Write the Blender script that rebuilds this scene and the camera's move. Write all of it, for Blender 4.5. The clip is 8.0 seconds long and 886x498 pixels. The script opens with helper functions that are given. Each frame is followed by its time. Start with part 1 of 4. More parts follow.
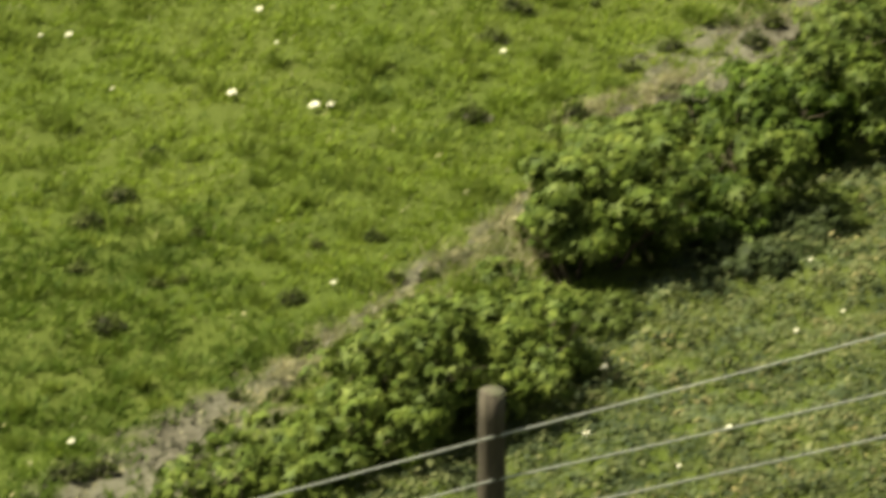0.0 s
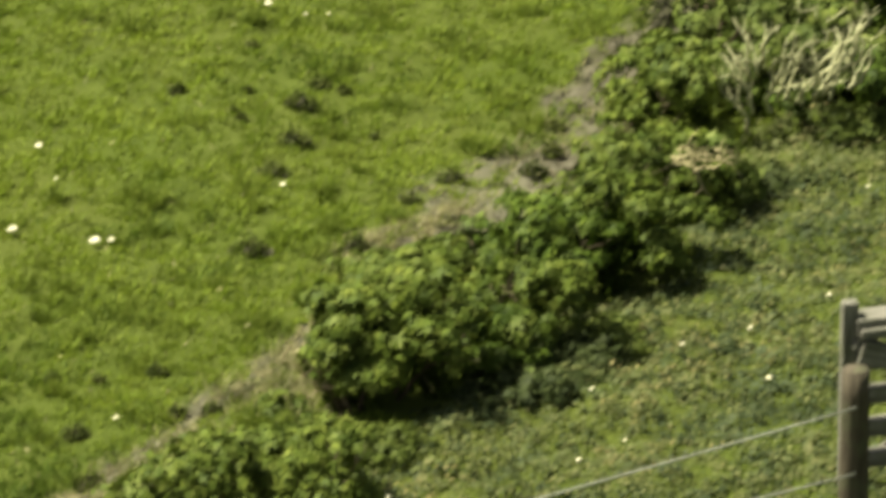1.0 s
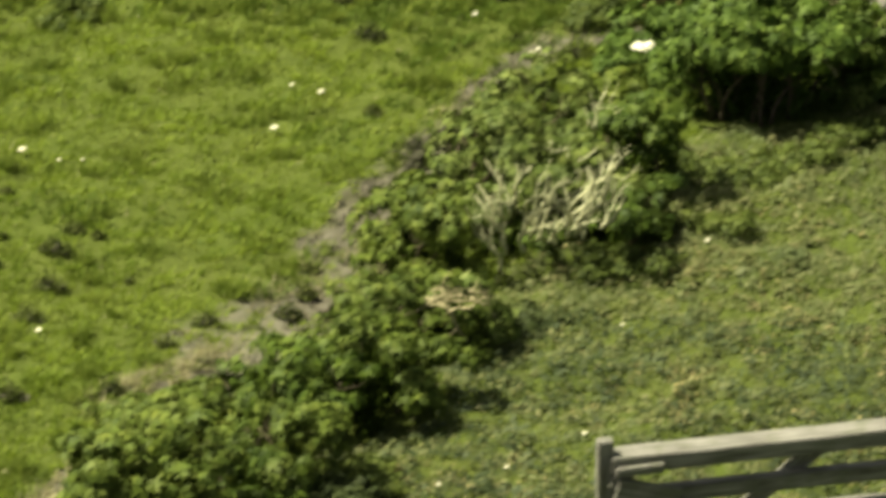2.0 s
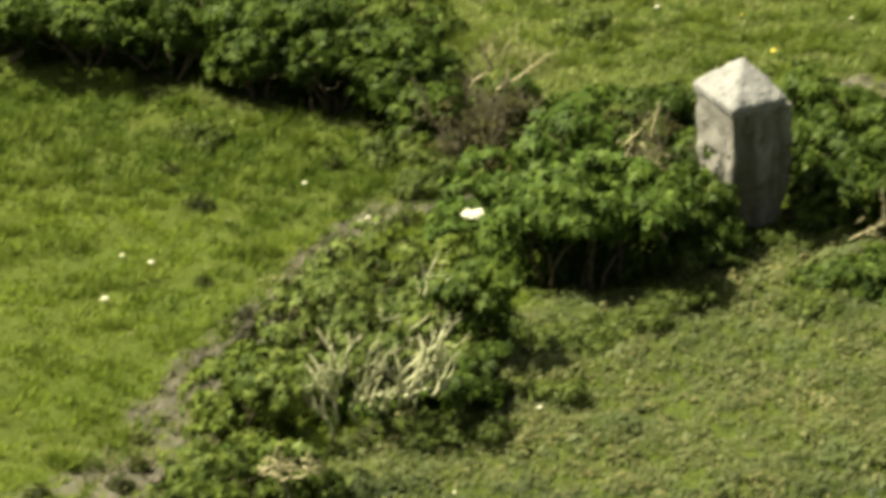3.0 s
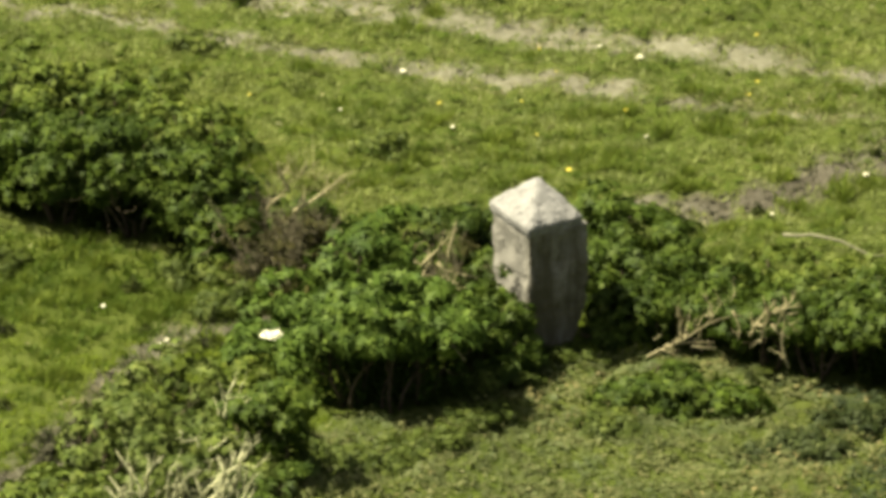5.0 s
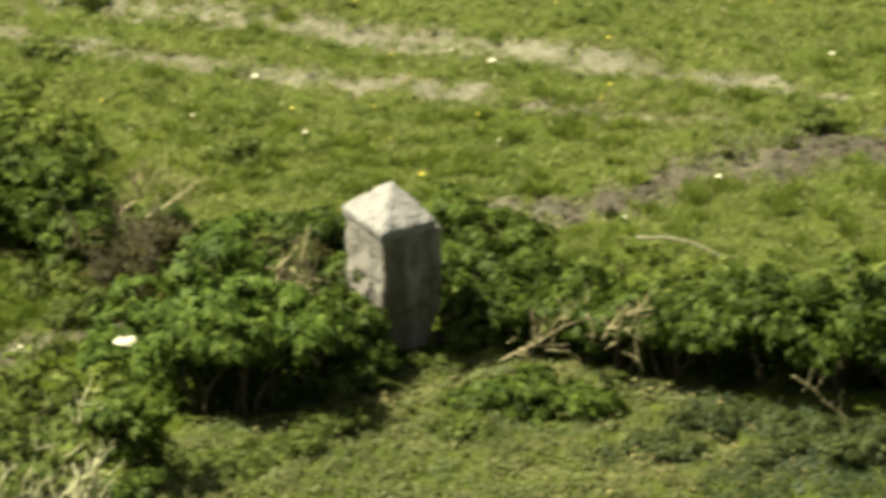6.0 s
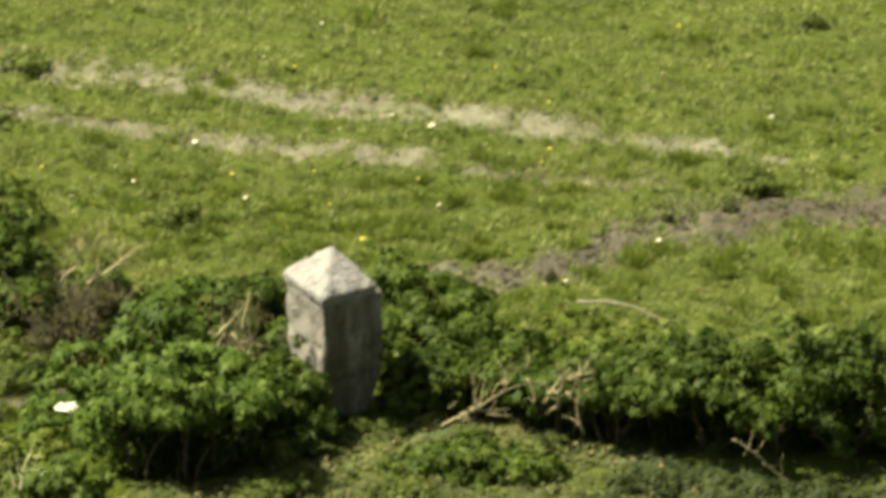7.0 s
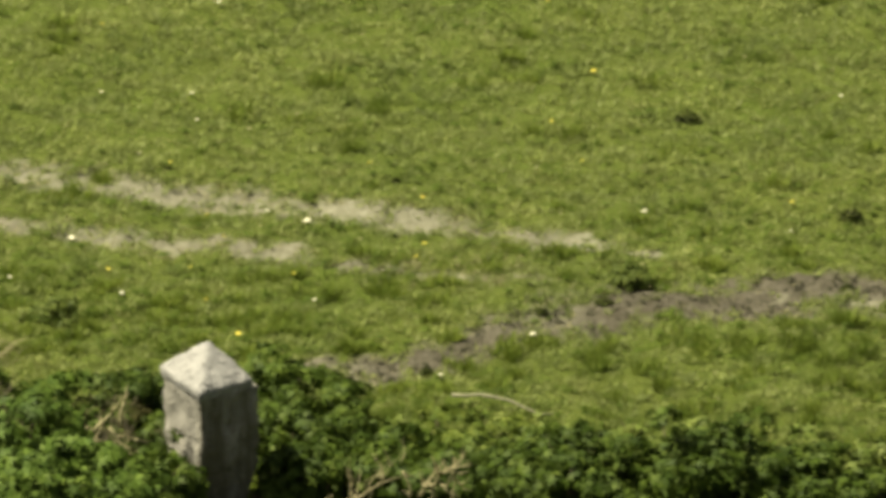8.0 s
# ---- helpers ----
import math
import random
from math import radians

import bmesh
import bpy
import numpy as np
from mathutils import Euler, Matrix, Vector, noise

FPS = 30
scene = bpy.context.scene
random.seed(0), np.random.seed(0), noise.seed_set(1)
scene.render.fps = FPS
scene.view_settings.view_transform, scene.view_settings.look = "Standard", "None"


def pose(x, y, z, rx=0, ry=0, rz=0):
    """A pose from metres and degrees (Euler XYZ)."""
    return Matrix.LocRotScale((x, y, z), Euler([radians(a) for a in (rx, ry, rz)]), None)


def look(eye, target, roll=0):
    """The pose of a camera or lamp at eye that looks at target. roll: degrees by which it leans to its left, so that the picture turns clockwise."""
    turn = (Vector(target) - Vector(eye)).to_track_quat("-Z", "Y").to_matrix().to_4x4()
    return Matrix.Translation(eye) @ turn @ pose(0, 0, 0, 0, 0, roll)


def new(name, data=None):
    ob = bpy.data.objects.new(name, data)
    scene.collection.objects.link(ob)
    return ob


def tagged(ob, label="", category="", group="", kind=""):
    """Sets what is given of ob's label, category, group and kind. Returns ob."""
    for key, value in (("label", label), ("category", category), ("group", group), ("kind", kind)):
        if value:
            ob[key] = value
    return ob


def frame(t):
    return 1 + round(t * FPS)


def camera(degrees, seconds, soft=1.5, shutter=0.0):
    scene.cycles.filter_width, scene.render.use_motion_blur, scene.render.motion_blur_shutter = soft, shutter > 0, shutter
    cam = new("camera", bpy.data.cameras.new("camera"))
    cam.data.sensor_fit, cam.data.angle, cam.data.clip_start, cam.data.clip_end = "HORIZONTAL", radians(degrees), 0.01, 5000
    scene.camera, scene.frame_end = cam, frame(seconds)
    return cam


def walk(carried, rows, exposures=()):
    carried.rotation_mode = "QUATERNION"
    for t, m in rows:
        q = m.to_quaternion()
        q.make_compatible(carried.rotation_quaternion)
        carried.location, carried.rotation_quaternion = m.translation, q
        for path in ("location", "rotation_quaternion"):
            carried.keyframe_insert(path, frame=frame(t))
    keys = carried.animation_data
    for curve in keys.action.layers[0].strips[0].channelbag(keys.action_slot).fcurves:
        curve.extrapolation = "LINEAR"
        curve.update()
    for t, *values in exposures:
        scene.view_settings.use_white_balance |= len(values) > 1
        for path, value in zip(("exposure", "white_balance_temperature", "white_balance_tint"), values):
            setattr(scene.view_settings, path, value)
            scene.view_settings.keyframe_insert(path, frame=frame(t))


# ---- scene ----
# The camera stands on high ground and pans from one field corner to another.
cam = camera(5.875, 8.0, soft=4.3, shutter=0.5)


def row(t, x, y, z, pitch, roll, yaw):
    return t, pose(x, y, z, 90 + pitch, 0, yaw) @ pose(0, 0, 0, 0, 0, roll)


ROWS = [
    (0.0, -1.760, -54.729, 23.631, -26.3530, -0.0165, 5.0649),
    (0.2, -1.759, -54.721, 23.628, -26.1504, -0.0036, 4.7529),
    (0.5, -1.757, -54.688, 23.614, -25.9052, 0.0300, 4.1305),
    (0.7, -1.753, -54.731, 23.636, -25.7609, 0.0123, 3.8550),
    (1.0, -1.745, -54.822, 23.682, -25.4793, -0.0146, 3.4594),
    (1.2, -1.741, -54.864, 23.703, -25.2271, 0.0094, 3.1924),
    (1.5, -1.742, -54.808, 23.677, -24.9941, 0.0445, 2.6441),
    (1.8, -1.737, -54.888, 23.716, -24.6808, 0.0536, 2.0211),
    (2.0, -1.733, -54.984, 23.760, -24.5362, 0.0519, 1.6697),
    (2.2, -1.734, -54.939, 23.740, -24.3106, 0.0102, 1.3784),
    (3.3, -1.731, -55.002, 23.770, -23.1438, -0.0085, 0.1759),
    (3.5, -1.731, -55.059, 23.795, -23.0000, -0.0339, -0.0000),
    (3.7, -1.731, -55.082, 23.804, -22.9313, -0.0384, -0.2168),
    (4.0, -1.731, -55.072, 23.800, -22.8006, -0.0605, -0.4027),
    (4.2, -1.731, -55.111, 23.816, -22.7034, -0.0469, -0.5248),
    (4.5, -1.732, -55.127, 23.823, -22.6282, -0.0139, -0.7444),
    (4.7, -1.733, -55.166, 23.839, -22.6170, 0.0069, -0.8544),
    (5.8, -1.735, -55.192, 23.850, -22.6242, 0.0155, -1.7453),
    (6.0, -1.735, -55.171, 23.841, -22.5872, 0.0136, -2.0696),
    (6.2, -1.736, -55.188, 23.848, -22.5671, -0.0280, -2.3521),
    (6.5, -1.736, -55.185, 23.846, -22.4575, -0.0520, -2.3165),
    (6.7, -1.735, -55.165, 23.838, -22.3130, -0.0495, -2.3853),
    (7.0, -1.738, -55.210, 23.856, -22.1563, -0.0496, -2.4974),
    (7.2, -1.739, -55.225, 23.861, -21.9251, -0.0129, -2.6659),
    (7.4, -1.741, -55.261, 23.874, -21.5807, 0.0125, -2.7759),
    (7.5, -1.746, -55.354, 23.911, -21.4928, 0.0374, -2.8462),
    (7.7, -1.754, -55.486, 23.963, -21.5048, 0.0566, -3.0536),
    (8.0, -1.764, -55.608, 24.011, -21.5258, 0.0727, -3.3964),
]
walk(cam, [row(*r) for r in ROWS], [(0, 1.46, 7350, -1), (2.2, 1.5, 7450, -1), (4.5, 1.5, 7600, 0), (6.5, 1.5, 7650, 0), (7.5, 1.38, 7650, 0), (8, 1.24, 7650, 0)])

# ---------------------------------------------------------------- light
SUN = Vector((-0.53, 0.09, 0.87)).normalized()
world = bpy.data.worlds.new("sky")
scene.world = world
world.use_nodes = True
wn = world.node_tree
sky = wn.nodes.new("ShaderNodeTexSky")
sky.sky_type = "NISHITA"
sky.sun_disc = False
sky.dust_density = 5.0
sky.ozone_density = 0.3
sky.sun_elevation = math.asin(SUN.z)
sky.sun_rotation = math.atan2(SUN.x, SUN.y)
background = wn.nodes["Background"]
background.inputs["Strength"].default_value = 0.046
haze = wn.nodes.new("ShaderNodeHueSaturation")
haze.inputs["Saturation"].default_value = 0.6
wn.links.new(sky.outputs[0], haze.inputs["Color"])
wn.links.new(haze.outputs[0], background.inputs["Color"])
sun_data = bpy.data.lights.new("sun", "SUN")
sun_data.energy = 5.0
sun_data.angle = radians(1.0)
sun_data.color = (1.0, 0.94, 0.83)
sun = new("sun", sun_data)
sun.matrix_world = look(SUN * 50, (0, 0, 0))


# ---------------------------------------------------------------- materials
class Nodes:
    """A small builder for node materials."""

    def __init__(self, name):
        self.mat = bpy.data.materials.new(name)
        self.mat.use_nodes = True
        self.tree = self.mat.node_tree
        self.bsdf = self.tree.nodes["Principled BSDF"]

    def add(self, kind, **sets):
        n = self.tree.nodes.new(kind)
        for k, v in sets.items():
            n.inputs[k.replace("_", " ")].default_value = v
        return n

    def join(self, a, b):
        self.tree.links.new(a, b)

    def coords(self):
        return self.add("ShaderNodeTexCoord").outputs["Object"]

    def place(self):
        return self.add("ShaderNodeNewGeometry").outputs["Position"]

    def noise(self, scale, detail=4.0, rough=0.55, vec=None):
        n = self.add("ShaderNodeTexNoise", Scale=scale, Detail=detail, Roughness=rough)
        self.join(vec or self.place(), n.inputs["Vector"])
        return n.outputs["Fac"]

    def ramp(self, fac, stops):
        r = self.add("ShaderNodeValToRGB")
        els = r.color_ramp.elements
        while len(els) < len(stops):
            els.new(0.5)
        for e, (p, c) in zip(els, stops):
            e.position, e.color = p, (*c, 1) if len(c) == 3 else c
        self.join(fac, r.inputs["Fac"])
        return r.outputs["Color"]

    def mix(self, fac, a, b, how="MIX"):
        m = self.tree.nodes.new("ShaderNodeMix")
        m.data_type, m.blend_type = "RGBA", how
        for val, sock in ((fac, m.inputs[0]), (a, m.inputs[6]), (b, m.inputs[7])):
            if hasattr(val, "is_linked"):
                self.join(val, sock)
            else:
                sock.default_value = val if not isinstance(val, tuple) or len(val) == 4 else (*val, 1)
        return m.outputs[2]

    def maths(self, how, a, b):
        m = self.tree.nodes.new("ShaderNodeMath")
        m.operation = how
        for val, sock in ((a, m.inputs[0]), (b, m.inputs[1])):
            if hasattr(val, "is_linked"):
                self.join(val, sock)
            else:
                sock.default_value = val
        return m.outputs[0]

    def bump(self, height, strength=0.5, distance=0.02):
        b = self.add("ShaderNodeBump", Strength=strength, Distance=distance)
        self.join(height, b.inputs["Height"])
        self.join(b.outputs[0], self.bsdf.inputs["Normal"])

    def finish(self, colour, rough=0.7, spec=0.3):
        if hasattr(colour, "is_linked"):
            self.join(colour, self.bsdf.inputs["Base Color"])
        else:
            self.bsdf.inputs["Base Color"].default_value = (*colour, 1)
        self.bsdf.inputs["Roughness"].default_value = rough
        self.bsdf.inputs["Specular IOR Level"].default_value = spec
        return self.mat


def leaf_material(name, dark, mid, light, patch=0.9, glow=0.22, rough=0.6, tint=None, fine=11.0, low=(0.58, 0.63, 0.60), high=(1.38, 1.32, 1.28)):
    """Leaves: each one its own tone, drifting from patch to patch, letting some light through."""
    n = Nodes(name)
    isle = n.add("ShaderNodeNewGeometry").outputs["Random Per Island"]
    tone = n.ramp(isle, [(0.0, dark), (0.5, mid), (1.0, light)])
    drift = n.ramp(n.noise(patch, 3.0), [(0.32, (0.74, 0.77, 0.70)), (0.68, (1.24, 1.19, 1.12))])
    fleck = n.ramp(n.noise(fine, 2.0), [(0.33, low), (0.67, high)])
    col = n.mix(1.0, n.mix(1.0, tone, drift, "MULTIPLY"), fleck, "MULTIPLY")
    whole = n.ramp(n.add("ShaderNodeObjectInfo").outputs["Random"], [(0.0, (0.84, 0.86, 0.82)), (1.0, (1.16, 1.14, 1.10))])
    if not tint:
        col = n.mix(1.0, col, whole, "MULTIPLY")
    if tint:
        spots = n.ramp(n.noise(2.1, 4.0), [(0.52, (0, 0, 0)), (0.72, (0.8, 0.8, 0.8))])
        col = n.mix(spots, col, n.mix(1.0, n.mix(1.0, tint, drift, "MULTIPLY"), fleck, "MULTIPLY"))
    n.finish(col, rough, 0.12)
    thin = n.add("ShaderNodeBsdfTranslucent")
    n.join(col, thin.inputs["Color"])
    blend = n.add("ShaderNodeMixShader", Fac=glow)
    n.join(n.bsdf.outputs[0], blend.inputs[1])
    n.join(thin.outputs[0], blend.inputs[2])
    n.join(blend.outputs[0], n.tree.nodes["Material Output"].inputs["Surface"])
    return n.mat


def ground_material():
    n = Nodes("pasture_ground")
    big = n.noise(0.7, 4.0)
    small = n.noise(9.0, 5.0)
    turf = n.ramp(small, [(0.3, (0.044, 0.062, 0.010)), (0.55, (0.058, 0.080, 0.013)), (0.8, (0.074, 0.096, 0.020))])
    turf = n.mix(n.ramp(big, [(0.35, (0, 0, 0)), (0.7, (1, 1, 1))]), turf, (0.070, 0.086, 0.018))
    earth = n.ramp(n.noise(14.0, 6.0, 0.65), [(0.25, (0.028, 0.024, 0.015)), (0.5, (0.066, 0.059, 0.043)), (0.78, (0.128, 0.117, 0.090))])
    sand = n.ramp(n.noise(11.0, 6.0, 0.65), [(0.25, (0.10, 0.097, 0.06)), (0.6, (0.185, 0.18, 0.13)), (0.8, (0.26, 0.25, 0.195))])
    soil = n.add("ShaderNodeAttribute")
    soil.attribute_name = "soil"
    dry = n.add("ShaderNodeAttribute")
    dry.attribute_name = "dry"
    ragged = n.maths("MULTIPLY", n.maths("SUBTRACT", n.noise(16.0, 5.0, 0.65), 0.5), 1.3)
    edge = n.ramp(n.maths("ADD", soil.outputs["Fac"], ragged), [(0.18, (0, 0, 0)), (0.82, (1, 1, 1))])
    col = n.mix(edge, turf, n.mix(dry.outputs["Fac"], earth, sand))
    n.bump(n.noise(26.0, 6.0, 0.7), 0.9, 0.03)
    return n.finish(col, 0.95, 0.1)


def stone_material(name, pale, stain, coat_share):
    """Weathered stone: grain, a paler coat in patches, pits, and brown streaks that run down mostly one face."""
    n = Nodes(name)
    pos = n.coords()
    grain = n.noise(34.0, 6.0, 0.7, pos)
    base = n.ramp(grain, [(0.3, tuple(0.62 * c for c in pale)), (0.55, pale), (0.8, tuple(1.3 * c for c in pale))])
    coat = n.ramp(n.noise(3.1, 5.0, 0.6, pos), [(0.60 - coat_share, (0, 0, 0)), (0.66 - coat_share, (1, 1, 1))])
    col = n.mix(n.maths("MULTIPLY", coat, 0.75), base, n.ramp(grain, [(0.3, tuple(0.98 * c for c in pale)), (0.8, tuple(1.2 * c for c in pale))]))
    if stain:
        stretch = n.add("ShaderNodeMapping")
        stretch.inputs["Scale"].default_value = (10.0, 10.0, 1.5)
        n.join(pos, stretch.inputs["Vector"])
        across = n.tree.nodes.new("ShaderNodeVectorMath")
        across.operation = "DOT_PRODUCT"
        n.join(pos, across.inputs[0])
        across.inputs[1].default_value = (0.444, -0.896, 0.0)
        streaked_side = n.ramp(n.maths("ADD", across.outputs["Value"], n.maths("MULTIPLY", n.noise(6.0, 4.0, 0.6, pos), 0.10)), [(0.24, (0.10, 0.10, 0.10)), (0.32, (1, 1, 1))])
        streak = n.ramp(n.noise(1.0, 5.0, 0.65, stretch.outputs[0]), [(0.40, (0.12, 0.12, 0.12)), (0.58, (1, 1, 1))])
        col = n.mix(n.maths("MULTIPLY", n.mix(1.0, streak, streaked_side, "MULTIPLY"), 0.80), col, stain)
    pits = n.add("ShaderNodeTexVoronoi", Scale=22.0)
    n.join(pos, pits.inputs["Vector"])
    hole = n.ramp(pits.outputs["Distance"], [(0.12, (1, 1, 1)), (0.22, (0, 0, 0))])
    gate = n.ramp(n.noise(6.0, 3.0, 0.5, pos), [(0.50, (0, 0, 0)), (0.58, (1, 1, 1))])
    col = n.mix(n.mix(1.0, hole, gate, "MULTIPLY"), col, (0.10, 0.092, 0.075))
    n.bump(n.mix(0.35, n.mix(0.5, grain, coat), n.noise(9.0, 5.0, 0.6, pos)), 0.8, 0.04)
    return n.finish(col, 0.92, 0.2)


def wood_material(name, dark, light, along=(1, 12, 12), scale=3.0):
    n = Nodes(name)
    m = n.add("ShaderNodeMapping")
    m.inputs["Scale"].default_value = along
    n.join(n.coords(), m.inputs["Vector"])
    grain = n.noise(scale, 6.0, 0.65, m.outputs[0])
    col = n.ramp(grain, [(0.3, dark), (0.7, light)])
    green = n.ramp(n.noise(6.0, 4.0), [(0.52, (0, 0, 0)), (0.7, (0.6, 0.6, 0.6))])
    col = n.mix(green, col, (0.075, 0.085, 0.045))
    n.bump(grain, 0.6, 0.008)
    return n.finish(col, 0.85, 0.2)


def plain_material(name, dark, light, scale=20.0, rough=0.85, metal=0.0, depth=0.01):
    n = Nodes(name)
    f = n.noise(scale, 5.0, 0.65)
    n.bsdf.inputs["Metallic"].default_value = metal
    n.bump(f, 0.7, depth)
    return n.finish(n.ramp(f, [(0.3, dark), (0.7, light)]), rough, 0.3)


GROUND = ground_material()
STONE = stone_material("weathered_stone", (0.222, 0.212, 0.188), (0.058, 0.051, 0.026), 0.14)
CAP_STONE = stone_material("pale_cap_stone", (0.226, 0.222, 0.213), None, 0.10)
GATE_WOOD = wood_material("grey_gate_timber", (0.046, 0.043, 0.032), (0.225, 0.219, 0.194))
POST_WOOD = wood_material("brown_post_timber", (0.028, 0.023, 0.016), (0.092, 0.078, 0.056), (12, 12, 1))
WIRE = plain_material("dull_zinc_wire", (0.28, 0.29, 0.25), (0.46, 0.47, 0.41), 60, 0.5, 0.6, 0.001)
EARTH = plain_material("crumbly_earth", (0.020, 0.020, 0.011), (0.066, 0.063, 0.037), 24, 0.95, 0.0, 0.04)
DEAD_WOOD = plain_material("bleached_twig_bark", (0.19, 0.165, 0.088), (0.38, 0.34, 0.195), 18, 0.85)
PALE_WOOD = plain_material("pale_lichened_bark", (0.23, 0.235, 0.125), (0.43, 0.43, 0.26), 18, 0.85)
STICK_WOOD = plain_material("grey_stick_bark", (0.12, 0.115, 0.075), (0.20, 0.195, 0.13), 18, 0.9)
WITHERED_WOOD = plain_material("withered_twig_bark", (0.055, 0.047, 0.028), (0.15, 0.132, 0.08), 18, 0.9)
BARK = plain_material("brown_stem_bark", (0.045, 0.034, 0.022), (0.13, 0.10, 0.065), 25, 0.9)
WHITE = plain_material("white_petals", (0.68, 0.65, 0.48), (0.85, 0.83, 0.68), 40, 0.6)
YELLOW = plain_material("yellow_petals", (0.60, 0.50, 0.07), (0.78, 0.70, 0.14), 40, 0.6)
GENTLE = {"fine": 14.0, "low": (0.82, 0.85, 0.80), "high": (1.18, 1.16, 1.18)}
GRASS = leaf_material("pasture_blades", (0.119, 0.168, 0.022), (0.143, 0.200, 0.025), (0.186, 0.235, 0.042), 1.1, 0.45, 0.6, (0.180, 0.215, 0.054), **GENTLE)
FAR_GRASS = leaf_material("meadow_blades", (0.157, 0.196, 0.057), (0.190, 0.233, 0.071), (0.249, 0.280, 0.126), 0.9, 0.45, 0.6, (0.225, 0.248, 0.095), fine=14.0, low=(0.72, 0.76, 0.70), high=(1.28, 1.24, 1.28))
WEEDS = leaf_material("weed_leaves", (0.095, 0.114, 0.043), (0.113, 0.136, 0.056), (0.176, 0.179, 0.083), 1.3, 0.42, 0.6, (0.105, 0.140, 0.066), **GENTLE)
DULL_WEEDS = leaf_material("dull_weed_leaves", (0.039, 0.056, 0.023), (0.048, 0.069, 0.030), (0.078, 0.097, 0.052), 1.3, 0.42, 0.6, (0.098, 0.128, 0.084), **GENTLE)
# Deep green of lush grass and weeds; also carries the far hedge's shade.
LUSH_SHADE = leaf_material("lush_shade_blades", (0.054, 0.090, 0.012), (0.068, 0.109, 0.014), (0.100, 0.140, 0.025), 1.1, 0.4, 0.6, (0.100, 0.140, 0.032), **GENTLE)
TUSSOCK = leaf_material("tussock_blades", (0.098, 0.140, 0.023), (0.125, 0.172, 0.030), (0.188, 0.224, 0.056), 0.9, 0.3, 0.6, **GENTLE)
STRAW = leaf_material("dry_straw", (0.135, 0.128, 0.070), (0.200, 0.190, 0.112), (0.300, 0.288, 0.190), 1.3, 0.2, 0.8)
SEAR = leaf_material("sear_leaves", (0.120, 0.112, 0.050), (0.165, 0.152, 0.072), (0.230, 0.210, 0.110), 1.3, 0.3, 0.7)
RAGGED = leaf_material("dark_ragged_leaves", (0.028, 0.038, 0.010), (0.050, 0.066, 0.016), (0.090, 0.105, 0.032), 2.0, 0.2, 0.8)
FOLIAGE = {
    "hedge": leaf_material("hedge_leaves", (0.057, 0.086, 0.016), (0.075, 0.107, 0.019), (0.112, 0.141, 0.033), 2.2, 0.18),
    "bright": leaf_material("fresh_hedge_leaves", (0.046, 0.081, 0.015), (0.060, 0.102, 0.018), (0.097, 0.145, 0.032), 2.2, 0.18),
    "dark": leaf_material("dark_hedge_leaves", (0.031, 0.055, 0.008), (0.041, 0.068, 0.009), (0.067, 0.097, 0.019), 2.2, 0.18),
    "pale": leaf_material("pale_hedge_leaves", (0.073, 0.106, 0.023), (0.094, 0.127, 0.031), (0.128, 0.158, 0.051), 2.2, 0.18),
    "weed": leaf_material("mat_weed_leaves", (0.051, 0.073, 0.015), (0.064, 0.090, 0.020), (0.091, 0.116, 0.032), 2.2, 0.28),
    "nettle": leaf_material("nettle_leaves", (0.030, 0.043, 0.014), (0.037, 0.053, 0.018), (0.056, 0.072, 0.028), 2.2, 0.25),
    "dead": leaf_material("withered_leaves", (0.030, 0.030, 0.011), (0.043, 0.044, 0.016), (0.075, 0.071, 0.027), 2.2, 0.28, 0.8),
}

# ---------------------------------------------------------------- shape helpers
rng = np.random.default_rng(11)


def part(name, mesh, material, parent=None, label="", at=None):
    ob = new(name, mesh)
    mesh.materials.append(material)
    if parent:
        ob.parent = parent
    if at:
        ob.matrix_basis = at
    return tagged(ob, label) if label else ob


def quad_mesh(name, verts, corners=4):
    """A mesh of loose faces, each with the same number of corners, from an array of their corners."""
    verts = np.asarray(verts, dtype=np.float32).reshape(-1, 3)
    count = len(verts) // corners
    me = bpy.data.meshes.new(name)
    me.vertices.add(len(verts))
    me.vertices.foreach_set("co", verts.ravel())
    me.loops.add(len(verts))
    me.loops.foreach_set("vertex_index", np.arange(len(verts), dtype=np.int32))
    me.polygons.add(count)
    me.polygons.foreach_set("loop_start", np.arange(0, len(verts), corners, dtype=np.int32))
    me.update(calc_edges=True)
    return me


def unit(v):
    return v / np.maximum(np.linalg.norm(v, axis=-1, keepdims=True), 1e-9)


def leaves(at, facing, length, width):
    """Folded leaf blades: four corners each."""
    n = len(at)
    facing = unit(facing)
    side = unit(np.cross(facing, rng.normal(size=(n, 3))))
    along = np.cross(facing, side)
    length, width = np.broadcast_to(length, n)[:, None], np.broadcast_to(width, n)[:, None]
    lift = facing * width * 0.25
    return np.stack([at - along * length / 2, at + side * width / 2 + lift, at + along * length / 2, at - side * width / 2 + lift], 1)


